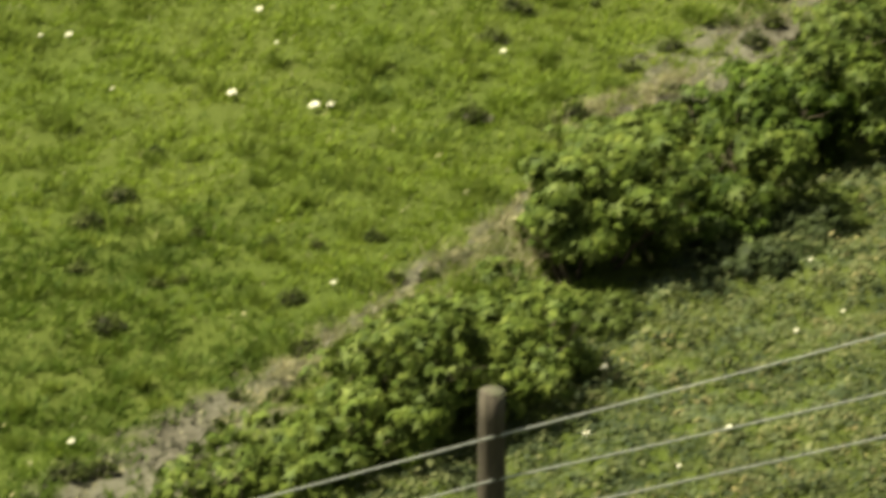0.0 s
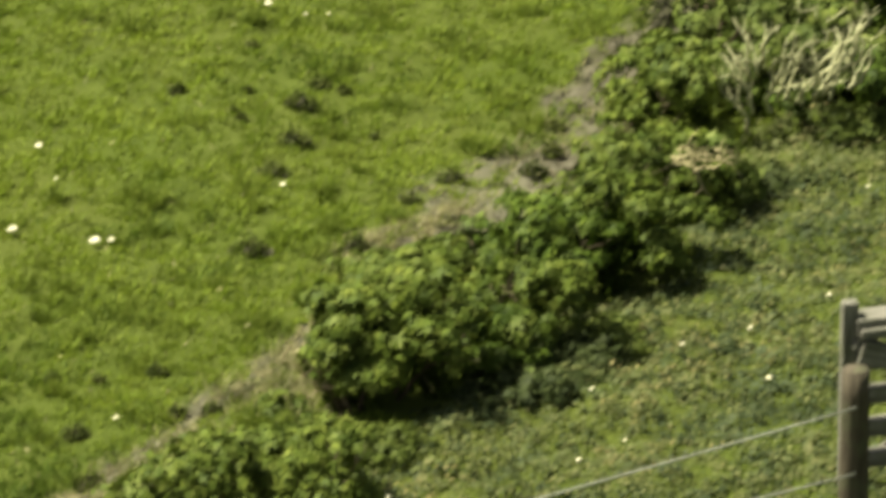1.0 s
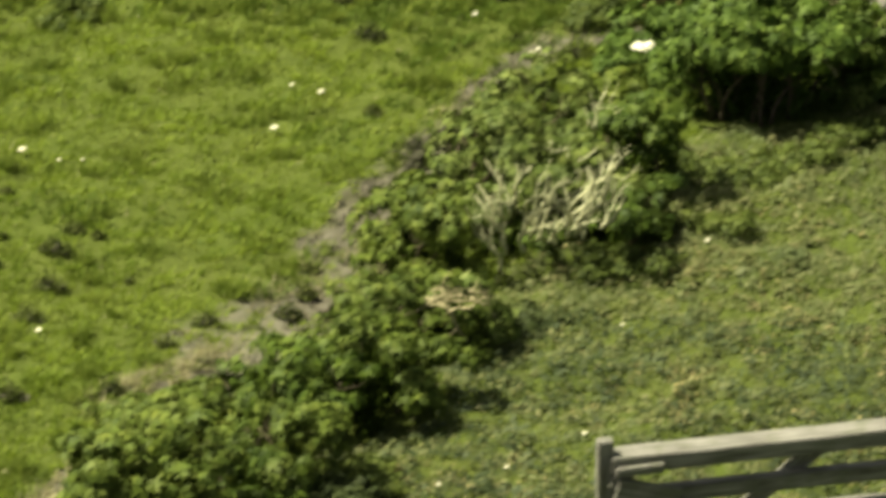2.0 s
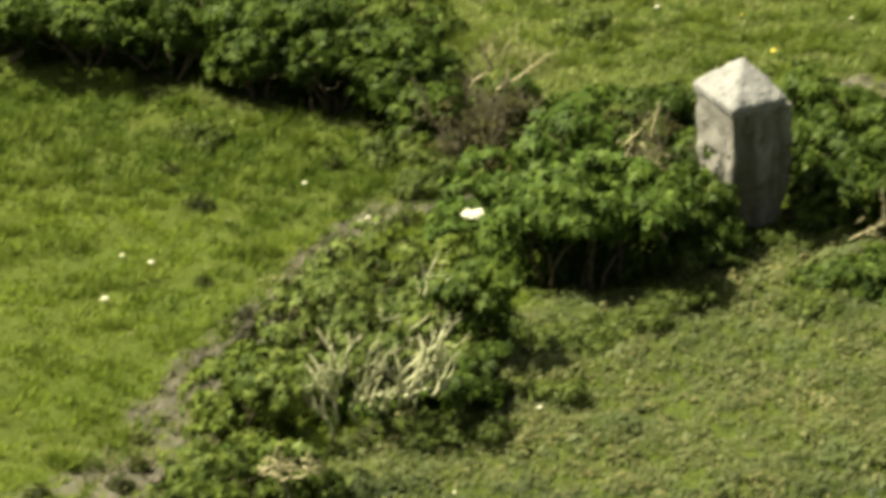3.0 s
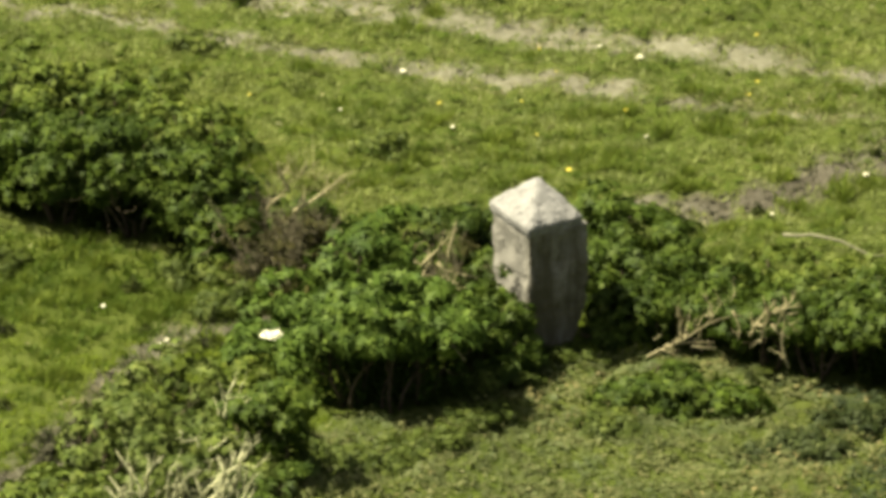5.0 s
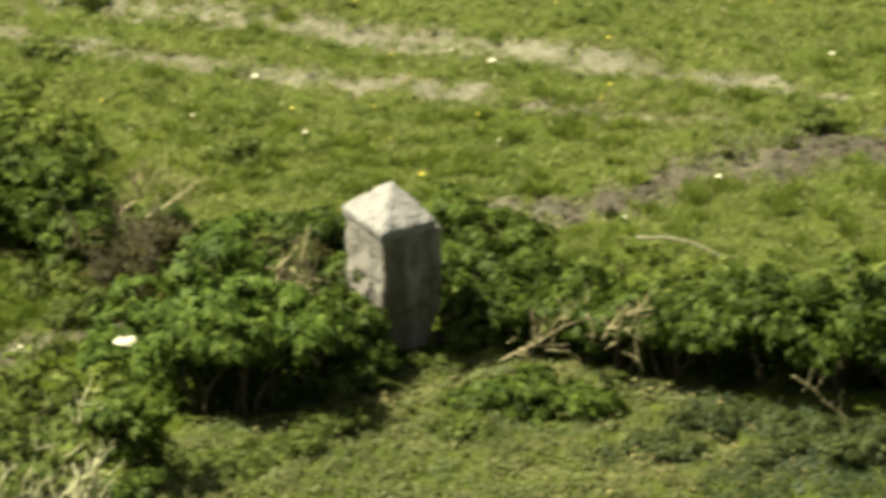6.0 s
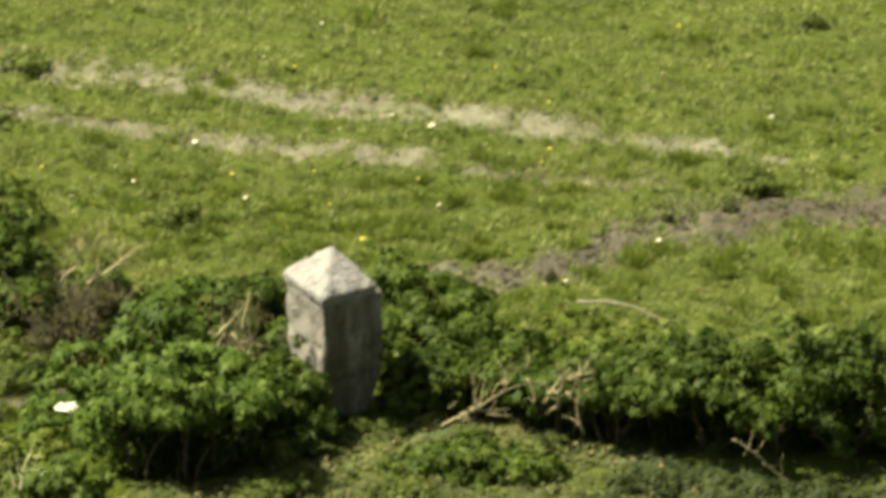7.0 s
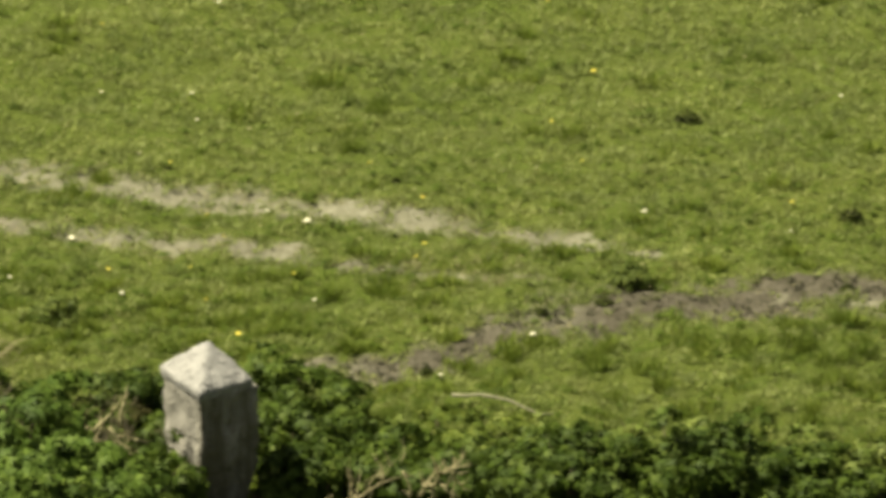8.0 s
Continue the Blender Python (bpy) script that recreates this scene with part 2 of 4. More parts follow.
def sprigs(at, facing, radius, points=6):
    """Star-shaped leaf sprigs: a middle and a ring of tips and notches, the tips bent back."""
    n = len(at)
    facing = unit(facing)
    side = unit(np.cross(facing, rng.normal(size=(n, 3))))
    along = np.cross(facing, side)
    ring = 2 * points
    w = np.arange(ring) * 2 * math.pi / ring + rng.normal(size=(n, ring)) * 0.12
    tip = (np.arange(ring) % 2 == 0)[None]
    reach = np.where(tip, rng.uniform(0.65, 1.2, (n, ring)), rng.uniform(0.22, 0.36, (n, ring))) * np.broadcast_to(radius, n)[:, None]
    bend = np.where(tip, rng.uniform(-0.55, 0.15, (n, ring)), 0.12) * np.broadcast_to(radius, n)[:, None]
    v = at[:, None] + (np.cos(w) * reach)[..., None] * side[:, None] + (np.sin(w) * reach)[..., None] * along[:, None] + bend[..., None] * facing[:, None]
    v = np.concatenate([at[:, None] + facing[:, None] * 0.004, v], 1)
    return v, [(0, 1 + i, 1 + (i + 1) % ring) for i in range(ring)]


def joined_mesh(name, blocks):
    """One mesh from blocks, each an array of the corners of alike islands and the faces of one island."""
    verts, loops, starts, base, at = [], [], [], 0, 0
    for v, faces in blocks:
        k = v.shape[1]
        corners = len(faces[0])
        index = (base + np.arange(len(v))[:, None, None] * k + np.asarray(faces)[None]).reshape(-1, corners)
        verts.append(v.reshape(-1, 3))
        loops.append(index.ravel())
        starts.append(at + np.arange(len(index)) * corners)
        base += v.shape[0] * k
        at += index.size
    verts, loops, starts = (np.concatenate(a) for a in (verts, loops, starts))
    me = bpy.data.meshes.new(name)
    me.vertices.add(len(verts))
    me.vertices.foreach_set("co", verts.astype(np.float32).ravel())
    me.loops.add(len(loops))
    me.loops.foreach_set("vertex_index", loops.astype(np.int32))
    me.polygons.add(len(starts))
    me.polygons.foreach_set("loop_start", starts.astype(np.int32))
    me.update(calc_edges=True)
    return me


def tube(points, radii, sides=5):
    """Corners and faces of a tapered tube along points."""
    points = [Vector(p) for p in points]
    verts, faces = [], []
    for i, (p, r) in enumerate(zip(points, radii)):
        way = (points[min(i + 1, len(points) - 1)] - points[max(i - 1, 0)]).normalized()
        a = way.orthogonal().normalized()
        b = way.cross(a)
        for k in range(sides):
            w = 2 * math.pi * k / sides
            verts.append(p + (a * math.cos(w) + b * math.sin(w)) * r)
    for i in range(len(points) - 1):
        for k in range(sides):
            j = (k + 1) % sides
            faces.append((i * sides + k, i * sides + j, (i + 1) * sides + j, (i + 1) * sides + k))
    faces.append(tuple(range(sides))[::-1])
    faces.append(tuple((len(points) - 1) * sides + k for k in range(sides)))
    return verts, faces


def tubes_mesh(name, tubes):
    verts, faces = [], []
    for v, f in tubes:
        o = len(verts)
        verts += v
        faces += [tuple(i + o for i in q) for q in f]
    me = bpy.data.meshes.new(name)
    me.from_pydata([tuple(v) for v in verts], [], faces)
    for p in me.polygons:
        p.use_smooth = True
    return me


def crooked(start, way, length, radius, steps=6, wander=0.35, lift=0.1):
    """A crooked twig: its points and radii."""
    p, d = Vector(start), Vector(way).normalized()
    pts, radii = [p.copy()], [radius]
    for i in range(steps):
        d = (d + Vector(rng.normal(size=3)) * wander * 0.5 + Vector((0, 0, lift))).normalized()
        p = p + d * length / steps
        pts.append(p.copy())
        radii.append(radius * (1 - 0.8 * (i + 1) / steps))
    return pts, radii


def branching(start, way, length, radius, depth=2, forks=3, wander=0.4, lift=0.08):
    """A limb and its side twigs, as tubes."""
    pts, radii = crooked(start, way, length, radius, 6, wander, lift)
    made = [tube(pts, radii, 5)]
    if depth:
        for _ in range(forks):
            i = int(rng.integers(2, 6))
            d = (pts[i] - pts[i - 1]).normalized() + Vector(rng.normal(size=3)) * 0.75
            made += branching(pts[i], d, length * rng.uniform(0.35, 0.6), max(radii[i] * 0.75, 0.003), depth - 1, forks, wander, lift)
    return made


# ---------------------------------------------------------------- the lie of the land
WAVES = [(rng.uniform(0, 2 * math.pi), rng.uniform(0, 6.28), s, a) for s, a in
         [(0.45, 0.009), (0.8, 0.008), (1.5, 0.009), (2.6, 0.009), (3.4, 0.010), (5.2, 0.007), (7.5, 0.006), (11.0, 0.005), (13.0, 0.004)] for _ in (0, 1)]


def land(x, y):
    """Height of the ground: low lumps that fade out far away."""
    x, y = np.asarray(x, float), np.asarray(y, float)
    z = 0 * x
    for turn, phase, freq, amp in WAVES:
        z = z + amp * np.sin(freq * (x * math.cos(turn) + y * math.sin(turn)) * 2 + phase + 0.6 * np.sin(freq * (y - x)))
    far = np.clip((np.hypot(x + 1, y) - 18) / 30, 0, 1)
    return z * (1 - far)


def ground_z(x, y):
    return float(land(x, y))


def rough(x, y, freq, seed):
    """A cheap smooth random field between about -1 and 1."""
    r = np.random.default_rng(seed)
    z = 0 * x
    for k in range(7):
        a, p = r.uniform(0, 6.28, 2)
        f = freq * r.uniform(0.6, 1.7)
        z = z + np.sin(f * (x * math.cos(a) + y * math.sin(a)) + p + 1.3 * np.sin(0.7 * f * (x * math.sin(a) - y * math.cos(a)) + 2 * p))
    return z / 3.2


def near_line(x, y, line):
    """How deep inside a worn strip a place lies: 1 on its middle line, 0 at its edge, less outside. Line: x, y, half width."""
    best = np.full(np.shape(x), -9.0)
    for (ax, ay, aw), (bx, by, bw) in zip(line, line[1:]):
        ux, uy = bx - ax, by - ay
        t = np.clip(((x - ax) * ux + (y - ay) * uy) / (ux * ux + uy * uy), 0, 1)
        d = np.hypot(x - ax - t * ux, y - ay - t * uy)
        best = np.maximum(best, 1 - d / (aw + t * (bw - aw)))
    return best


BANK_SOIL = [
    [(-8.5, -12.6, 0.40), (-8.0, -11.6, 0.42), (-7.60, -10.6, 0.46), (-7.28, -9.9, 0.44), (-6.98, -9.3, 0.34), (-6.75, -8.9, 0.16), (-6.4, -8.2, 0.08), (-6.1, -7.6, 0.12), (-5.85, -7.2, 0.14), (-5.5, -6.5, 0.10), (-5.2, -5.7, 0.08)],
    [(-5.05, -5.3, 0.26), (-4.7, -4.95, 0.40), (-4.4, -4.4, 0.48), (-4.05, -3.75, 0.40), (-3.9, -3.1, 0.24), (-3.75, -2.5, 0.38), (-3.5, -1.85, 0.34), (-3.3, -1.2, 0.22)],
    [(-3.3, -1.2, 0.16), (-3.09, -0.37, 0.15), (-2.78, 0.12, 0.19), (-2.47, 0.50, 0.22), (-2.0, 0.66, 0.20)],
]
TRACKS = [
    [(-7.5, 8.7, 0.16), (-4.0, 7.1, 0.18), (-2.8, 6.54, 0.17), (-0.97, 5.69, 0.15), (0.6, 5.08, 0.17), (1.0, 4.85, 0.08), (2.0, 4.5, 0.10), (2.6, 4.4, 0.04)],
    [(-5.5, 8.4, 0.26), (-1.6, 7.0, 0.28), (0.3, 6.27, 0.27), (1.5, 5.76, 0.27), (2.15, 5.48, 0.25), (3.0, 5.1, 0.16), (3.4, 4.9, 0.09)],
    [(3.5, 3.98, 0.06), (4.1, 3.98, 0.13), (4.9, 3.85, 0.16), (8.0, 4.0, 0.18)],
]
PATH = [
    [(0.65, 2.95, 0.20), (1.13, 2.74, 0.32), (1.8, 3.12, 0.36), (2.43, 3.50, 0.42), (3.3, 3.92, 0.47), (4.2, 4.04, 0.54), (5.5, 4.06, 0.58), (9.0, 4.6, 0.58)],
]
HEDGE_LINE = [(-9.0, -13.0), (-6.7, -10.9), (-5.6, -9.3), (-4.6, -7.35), (-3.7, -5.8), (-2.9, -3.5), (-2.2, -2.2), (-1.5, -1.0), (-0.5, 0.0), (1.4, 0.2), (2.6, -0.5), (6.0, -0.8), (14.0, -1.0)]


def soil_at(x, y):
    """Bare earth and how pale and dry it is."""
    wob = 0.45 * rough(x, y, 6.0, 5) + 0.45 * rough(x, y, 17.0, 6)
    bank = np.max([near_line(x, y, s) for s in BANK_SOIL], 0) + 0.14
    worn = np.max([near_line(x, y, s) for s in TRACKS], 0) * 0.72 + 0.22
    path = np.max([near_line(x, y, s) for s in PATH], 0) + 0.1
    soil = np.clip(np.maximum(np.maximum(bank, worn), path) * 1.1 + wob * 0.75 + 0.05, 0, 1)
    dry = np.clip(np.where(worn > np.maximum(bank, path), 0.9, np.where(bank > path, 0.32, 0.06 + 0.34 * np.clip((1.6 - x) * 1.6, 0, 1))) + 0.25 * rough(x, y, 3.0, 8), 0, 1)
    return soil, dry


def below_hedge(x, y):
    """True on the weedy side of the hedge."""
    hx, hy = np.array(HEDGE_LINE).T
    return y < np.interp(x, hx, hy)


def ground():
    core_x, core_y = np.arange(-11, 8.01, 0.085), np.arange(-14.5, 14.51, 0.085)
    grow = np.cumsum(0.12 * 1.22 ** np.arange(46))
    xs = np.concatenate([core_x[0] - grow[::-1], core_x, core_x[-1] + grow])
    ys = np.concatenate([core_y[0] - grow[::-1], core_y, core_y[-1] + grow])
    gx, gy = np.meshgrid(xs, ys)
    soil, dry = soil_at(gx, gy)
    fine = 0.022 * (rough(gx, gy, 16.0, 3) + 0.6 * rough(gx, gy, 33.0, 4)) * np.clip(soil * 1.5, 0.2, 1)
    near = (np.abs(gx + 1.5) < 10.5) & (np.abs(gy) < 15)
    gz = land(gx, gy) + np.where(near, fine - 0.015 * soil, 0)
    w, h = len(xs), len(ys)
    me = bpy.data.meshes.new("ground")
    me.vertices.add(w * h)
    me.vertices.foreach_set("co", np.stack([gx, gy, gz], -1).astype(np.float32).ravel())
    i = np.arange(w * h).reshape(h, w)
    quads = np.stack([i[:-1, :-1], i[:-1, 1:], i[1:, 1:], i[1:, :-1]], -1).reshape(-1, 4)
    me.loops.add(quads.size)
    me.loops.foreach_set("vertex_index", quads.astype(np.int32).ravel())
    me.polygons.add(len(quads))
    me.polygons.foreach_set("loop_start", np.arange(0, quads.size, 4, dtype=np.int32))
    me.polygons.foreach_set("use_smooth", np.ones(len(quads), dtype=bool))
    me.update(calc_edges=True)
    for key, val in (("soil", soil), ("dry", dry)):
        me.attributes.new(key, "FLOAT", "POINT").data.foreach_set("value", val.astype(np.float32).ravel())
    return tagged(part("ground", me, GROUND), "lumpy pasture ground with bare earth and worn tracks", "ground", kind="structure")


ground()

# The stretch of land that is grown over densely: its outline, counter-clockwise.
SWARD = [(-8.7, -12.8), (-2.4, -12.8), (-0.6, -9.4), (0.4, -6.6), (2.2, -3.8), (5.9, -0.4), (6.9, 12.5), (-2.2, 12.5), (-3.9, 8.6), (-6.2, 6.6), (-10.2, -3.3)]


def scattered(count):
    """Random places in the sward."""
    got = np.zeros((0, 2))
    while len(got) < count:
        p = rng.uniform((-10.3, -12.9), (7.0, 12.6), (count, 2))
        inside = np.zeros(len(p), bool)
        for (ax, ay), (bx, by) in zip(SWARD, SWARD[1:] + SWARD[:1]):
            cross = (ay > p[:, 1]) != (by > p[:, 1])
            with np.errstate(divide="ignore", invalid="ignore"):
                inside ^= cross & (p[:, 0] < (bx - ax) * (p[:, 1] - ay) / (by - ay) + ax)
        got = np.concatenate([got, p[inside]])
    return got[:count]


def tufts(p, count, height, width, spread, lean=1.0):
    """Tufts of grass blades, one triangle a blade, splayed round the places p."""
    who = np.repeat(np.arange(len(p)), count)
    n = len(who)
    turn = rng.uniform(0, 6.283, n)
    out = np.stack([np.cos(turn), np.sin(turn), 0 * turn], -1)
    foot = out * (spread[who] * np.sqrt(rng.uniform(0, 1, n)))[:, None]
    x, y = p[who, 0] + foot[:, 0], p[who, 1] + foot[:, 1]
    base = np.stack([x, y, land(x, y) - 0.004], -1)
    twist = turn + rng.normal(size=n) * 0.7 + 1.57
    side = np.stack([np.cos(twist), np.sin(twist), 0 * twist], -1) * (width * rng.uniform(0.55, 1.3, n))[:, None]
    tip = unit(out * (lean * rng.uniform(0.1, 1.0, n))[:, None] + (0, 0, 1) + rng.normal(size=(n, 3)) * 0.18)
    tip *= (height[who] * rng.uniform(0.6, 1.25, n))[:, None]
    return np.stack([base - side, base + side, base + tip], 1)


def rosettes(p, count, size, spread, rise):
    """Low rosettes of broad leaves round the places p."""
    who = np.repeat(np.arange(len(p)), count)
    n = len(who)
    turn = rng.uniform(0, 6.283, n)
    far = np.sqrt(rng.uniform(0, 1, n))
    out = np.stack([np.cos(turn), np.sin(turn), 0 * turn], -1)
    x, y = (p[who] + out[:, :2] * (spread[who] * far)[:, None]).T
    at = np.stack([x, y, land(x, y) + 0.008 + rise[who] * (1 - 0.7 * far ** 2) * rng.uniform(0.5, 1.0, n)], -1)
    long = size[who] * rng.uniform(0.7, 1.3, n)
    return leaves(at, out * 0.35 + (0, 0, 1.0) + rng.normal(size=(n, 3)) * 0.22, long, long * 0.6)


FEET = []


def open_ground(x, y):
    """True where no shrub stands."""
    free = np.ones(np.shape(x), bool)
    for sx, sy, srx, sry in FEET:
        free &= ((x - sx) / srx) ** 2 + ((y - sy) / sry) ** 2 > 0.8
    return free


def grass():
    p = scattered(122000)
    x, y = p.T
    soil, dry = soil_at(x, y)
    lush = 0.45 * rough(x, y, 6.0, 21) + 0.55 * rough(x, y, 15.0, 22) + 0.75 * rough(x, y, 48.0, 23)
    chance = rng.uniform(size=len(p))
    keep = (chance > soil * (1.03 - 0.32 * dry) - 0.05) & (chance < 0.86 + 0.36 * lush) & ~below_hedge(x, y) & open_ground(x, y)
    p, lush = p[keep], lush[keep]
    tall = np.clip(0.033 * np.exp(0.36 * rng.normal(size=len(p)) + 0.42 * lush), 0.010, 0.12)
    far = p[:, 1] > np.interp(p[:, 0], [-9, -3, 0, 6], [4.5, 2.0, 1.0, 0.4])
    deep = 0.55 * rough(p[:, 0], p[:, 1], 1.6, 61) + 0.35 * rough(p[:, 0], p[:, 1], 5.0, 62) + 0.3 * rng.normal(size=len(p))
    deep += np.clip((-6.3 - p[:, 1]) * 0.8, -0.4, 1.1) * np.clip((-5.9 - p[:, 0]) * 1.2, 0, 1)
    # Lush growth plus the hedge's shade along its foot, put into blade colour.
    deep += 2.3 * np.exp(-((p[:, 1] - np.interp(p[:, 0], [-7, -5.4, -2.4, -1.8], [3.0, 2.35, 1.2, 0.7])) / 0.95) ** 2) * (p[:, 0] < -1.8)
    lower = ~far & (deep > 0.62)
    tall[lower] *= 1.25
    far &= ~lower
    for name, sel, mat, text in (("lush_grass", lower, LUSH_SHADE, "deep green tufted lush grass, with hedge shade in its colour along the hedge foot"), ("pasture_grass", ~far & ~lower, GRASS, "short grazed bright green pasture grass"),
                                 ("meadow_grass", far, FAR_GRASS, "yellowish green tufted meadow grass beside worn tracks")):
        tri = tufts(p[sel], 10, tall[sel], 0.0090, 0.016 + 0.5 * tall[sel], 1.5)
        tagged(part(name, quad_mesh(name, tri, 3), mat), text, "grass", kind="stuff")
    p = scattered(160000)
    x, y = p.T
    soil, dry = soil_at(x, y)
    p = p[(soil > 0.12) & (soil < 0.95) & (rng.uniform(size=len(x)) < np.where(dry > 0.5, 0.55, np.where(dry > 0.2, 0.30, 0.10))) & ~below_hedge(x, y)]
    tri = tufts(p, 4, rng.uniform(0.02, 0.07, len(p)), 0.0035, np.full(len(p), 0.03), 2.6)
    tagged(part("straw", quad_mesh("straw", tri, 3), STRAW), "dry straw lying over bare earth", "dry grass", kind="stuff")
    p = scattered(4200)
    x, y = p.T
    soil, dry = soil_at(x, y)
    p = p[(soil < 0.25) & ~below_hedge(x, y) & open_ground(x, y) & (rng.uniform(size=len(x)) < np.where(y > 0.8, np.where(y < 5.0, 0.65, 0.10), 0.2))]
    who = np.repeat(np.arange(len(p)), 16)
    wide = rng.uniform(0.03, 0.085, len(p))[who]
    q = p[who] + rng.normal(size=(len(who), 2)) * wide[:, None] * (1.0, 0.7)
    tall = (rng.uniform(0.06, 0.13, len(p))[who] * rng.uniform(0.6, 1.15, len(who)))
    tri = tufts(q, 9, tall, 0.0065, np.full(len(q), 0.03), 0.9)
    tagged(part("tussocks", quad_mesh("tussocks", tri, 3), TUSSOCK), "taller dark green tussocks in the grass", "grass", kind="stuff")
    p = scattered(9000)
    x, y = p.T
    soil, dry = soil_at(x, y)
    p = p[(soil < 0.5) & ~below_hedge(x, y) & open_ground(x, y) & (y > np.interp(x, [-6, -2, 1, 4], [5.0, 3.6, 2.0, 1.2])) & (rng.uniform(size=len(x)) < np.where(y < 7.0, 0.75, 0.22))]
    wide = np.clip(0.024 * np.exp(0.55 * rng.normal(size=len(p))), 0.008, 0.06)
    who = np.repeat(np.arange(len(p)), 7)
    q = p[who] + rng.normal(size=(len(who), 2)) * wide[who, None] * (1.3, 0.8)
    q = rosettes(q, 6, np.full(len(q), 0.021), wide[who], 0.012 + 1.3 * wide[who])
    tagged(part("meadow_weeds", quad_mesh("meadow_weeds", q), LUSH_SHADE), "small dark leafy weeds dotted through the meadow", "weeds", kind="stuff")
    p = scattered(9000)
    p = p[open_ground(*p.T)]
    tri = tufts(p, 1, rng.uniform(0.03, 0.09, len(p)), 0.0045, np.full(len(p), 0.01), 3.0)
    tagged(part("bleached_blades", quad_mesh("bleached_blades", tri, 3), STRAW), "single bleached blades among the green grass", "dry grass", kind="stuff")
    p = scattered(1500)
    x, y = p.T
    p = p[open_ground(x, y) & (rng.uniform(size=len(p)) < np.where(y < -5.5, 0.9, np.where(below_hedge(x, y), 0.5, 0.25)))]
    at = np.stack([p[:, 0], p[:, 1], land(*p.T) + 0.05], -1)
    long = rng.uniform(0.025, 0.055, len(p))
    q = leaves(at, rng.normal(size=(len(p), 3)) * 0.5 + (0, 0, 1), long, long * 0.35)
    tagged(part("leaf_litter", quad_mesh("leaf_litter", q), STRAW), "scattered pale dead leaves lying in the grass", "dead leaves", kind="stuff")
    p = scattered(115000)
    x, y = p.T
    lush = 0.6 * rough(x, y, 5.0, 31) + 0.6 * rough(x, y, 13.0, 32)
    keep = below_hedge(x, y) & open_ground(x, y) & (rng.uniform(size=len(p)) < 0.97 + 0.2 * lush)
    p, lush = p[keep], lush[keep]
    size = 0.027 * np.exp(0.34 * rng.normal(size=len(p)) + 0.12 * lush)
    rise = np.clip(0.035 * np.exp(0.5 * rng.normal(size=len(p)) + 0.45 * lush), 0.008, 0.13)
    # Darker, bluer weeds towards the right end, and mixed in at the near end.
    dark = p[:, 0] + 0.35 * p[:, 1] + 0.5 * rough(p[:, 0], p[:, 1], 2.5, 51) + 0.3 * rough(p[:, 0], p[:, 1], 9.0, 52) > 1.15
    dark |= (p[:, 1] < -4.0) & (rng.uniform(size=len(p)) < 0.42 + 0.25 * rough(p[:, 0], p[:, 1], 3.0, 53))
    for name, sel, mat, text in (("weeds", ~dark, WEEDS, "low leafy weeds covering the ground beside the hedge"), ("ground_ivy", dark, DULL_WEEDS, "dull bluish green low weeds beside the hedge")):
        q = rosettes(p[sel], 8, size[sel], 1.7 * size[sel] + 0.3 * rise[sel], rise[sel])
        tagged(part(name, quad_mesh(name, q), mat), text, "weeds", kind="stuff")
    sear = rng.uniform(size=len(p)) < 0.10 * np.clip(0.4 + 1.6 * rough(p[:, 0], p[:, 1], 2.2, 71), 0, 1.6)
    q = rosettes(p[sear], 6, size[sear], 2.0 * size[sear], rise[sear] + 0.02)
    tagged(part("sear_weeds", quad_mesh("sear_weeds", q), SEAR), "tan withered leaves among the weeds beside the hedge", "dead leaves", kind="stuff")
    p = rng.uniform((-26, -26), (22, 30), (14000, 2))
    near = (p[:, 0] > -9.5) & (p[:, 0] < 6.5) & (np.abs(p[:, 1]) < 12.5)
    p = p[~near]
    tri = tufts(p, 5, rng.uniform(0.03, 0.08, len(p)), 0.009, np.full(len(p), 0.05), 1.1)
    tagged(part("outer_grass", quad_mesh("outer_grass", tri, 3), GRASS), "thin green grass of the fields round about", "grass", kind="stuff")


DRY = []


def dry_clump(x, y, radius, height):
    """Blades of a loose clump of bleached dead grass, mostly lying flat."""
    n = int(40 + 4200 * radius * radius)
    p = np.stack([x + rng.normal(size=n) * radius * 0.8, y + rng.normal(size=n) * radius], -1)
    DRY.append(tufts(p, 2, np.full(n, height) * rng.uniform(0.4, 1.3, n), 0.0045, np.full(n, 0.03), 3.2))


def dry_grass():
    ob = part("dry_grass", quad_mesh("dry_grass", np.concatenate(DRY), 3), STRAW)
    return tagged(ob, "bleached dead grass in loose clumps on the bank", "dry grass", kind="stuff")


def crumbs():
    """Small crumbs of earth on the bare strips."""
    p = scattered(150000)
    soil, dry = soil_at(*p.T)
    p = p[(soil > 0.3) & (dry < 0.5) & ~below_hedge(*p.T)]
    p = p[:6000]
    size = np.clip(0.011 * np.exp(0.55 * rng.normal(size=len(p))), 0.004, 0.045)
    corner = np.array([(1, 0, 0), (0, 1, 0), (-1, 0, 0), (0, -1, 0), (0, 0, 1), (0, 0, -1)], float)
    tri = np.array([(0, 1, 4), (1, 2, 4), (2, 3, 4), (3, 0, 4), (1, 0, 5), (2, 1, 5), (3, 2, 5), (0, 3, 5)])
    v = corner[None] * size[:, None, None] * rng.uniform(0.6, 1.35, (len(p), 6, 1))
    v[:, :, 2] *= 0.7
    v += np.stack([p[:, 0], p[:, 1], land(*p.T) - 0.012], -1)[:, None]
    tagged(part("soil_crumbs", quad_mesh("soil_crumbs", v[:, tri], 3), EARTH), "dark crumbs of earth on bare soil", "soil", kind="stuff")


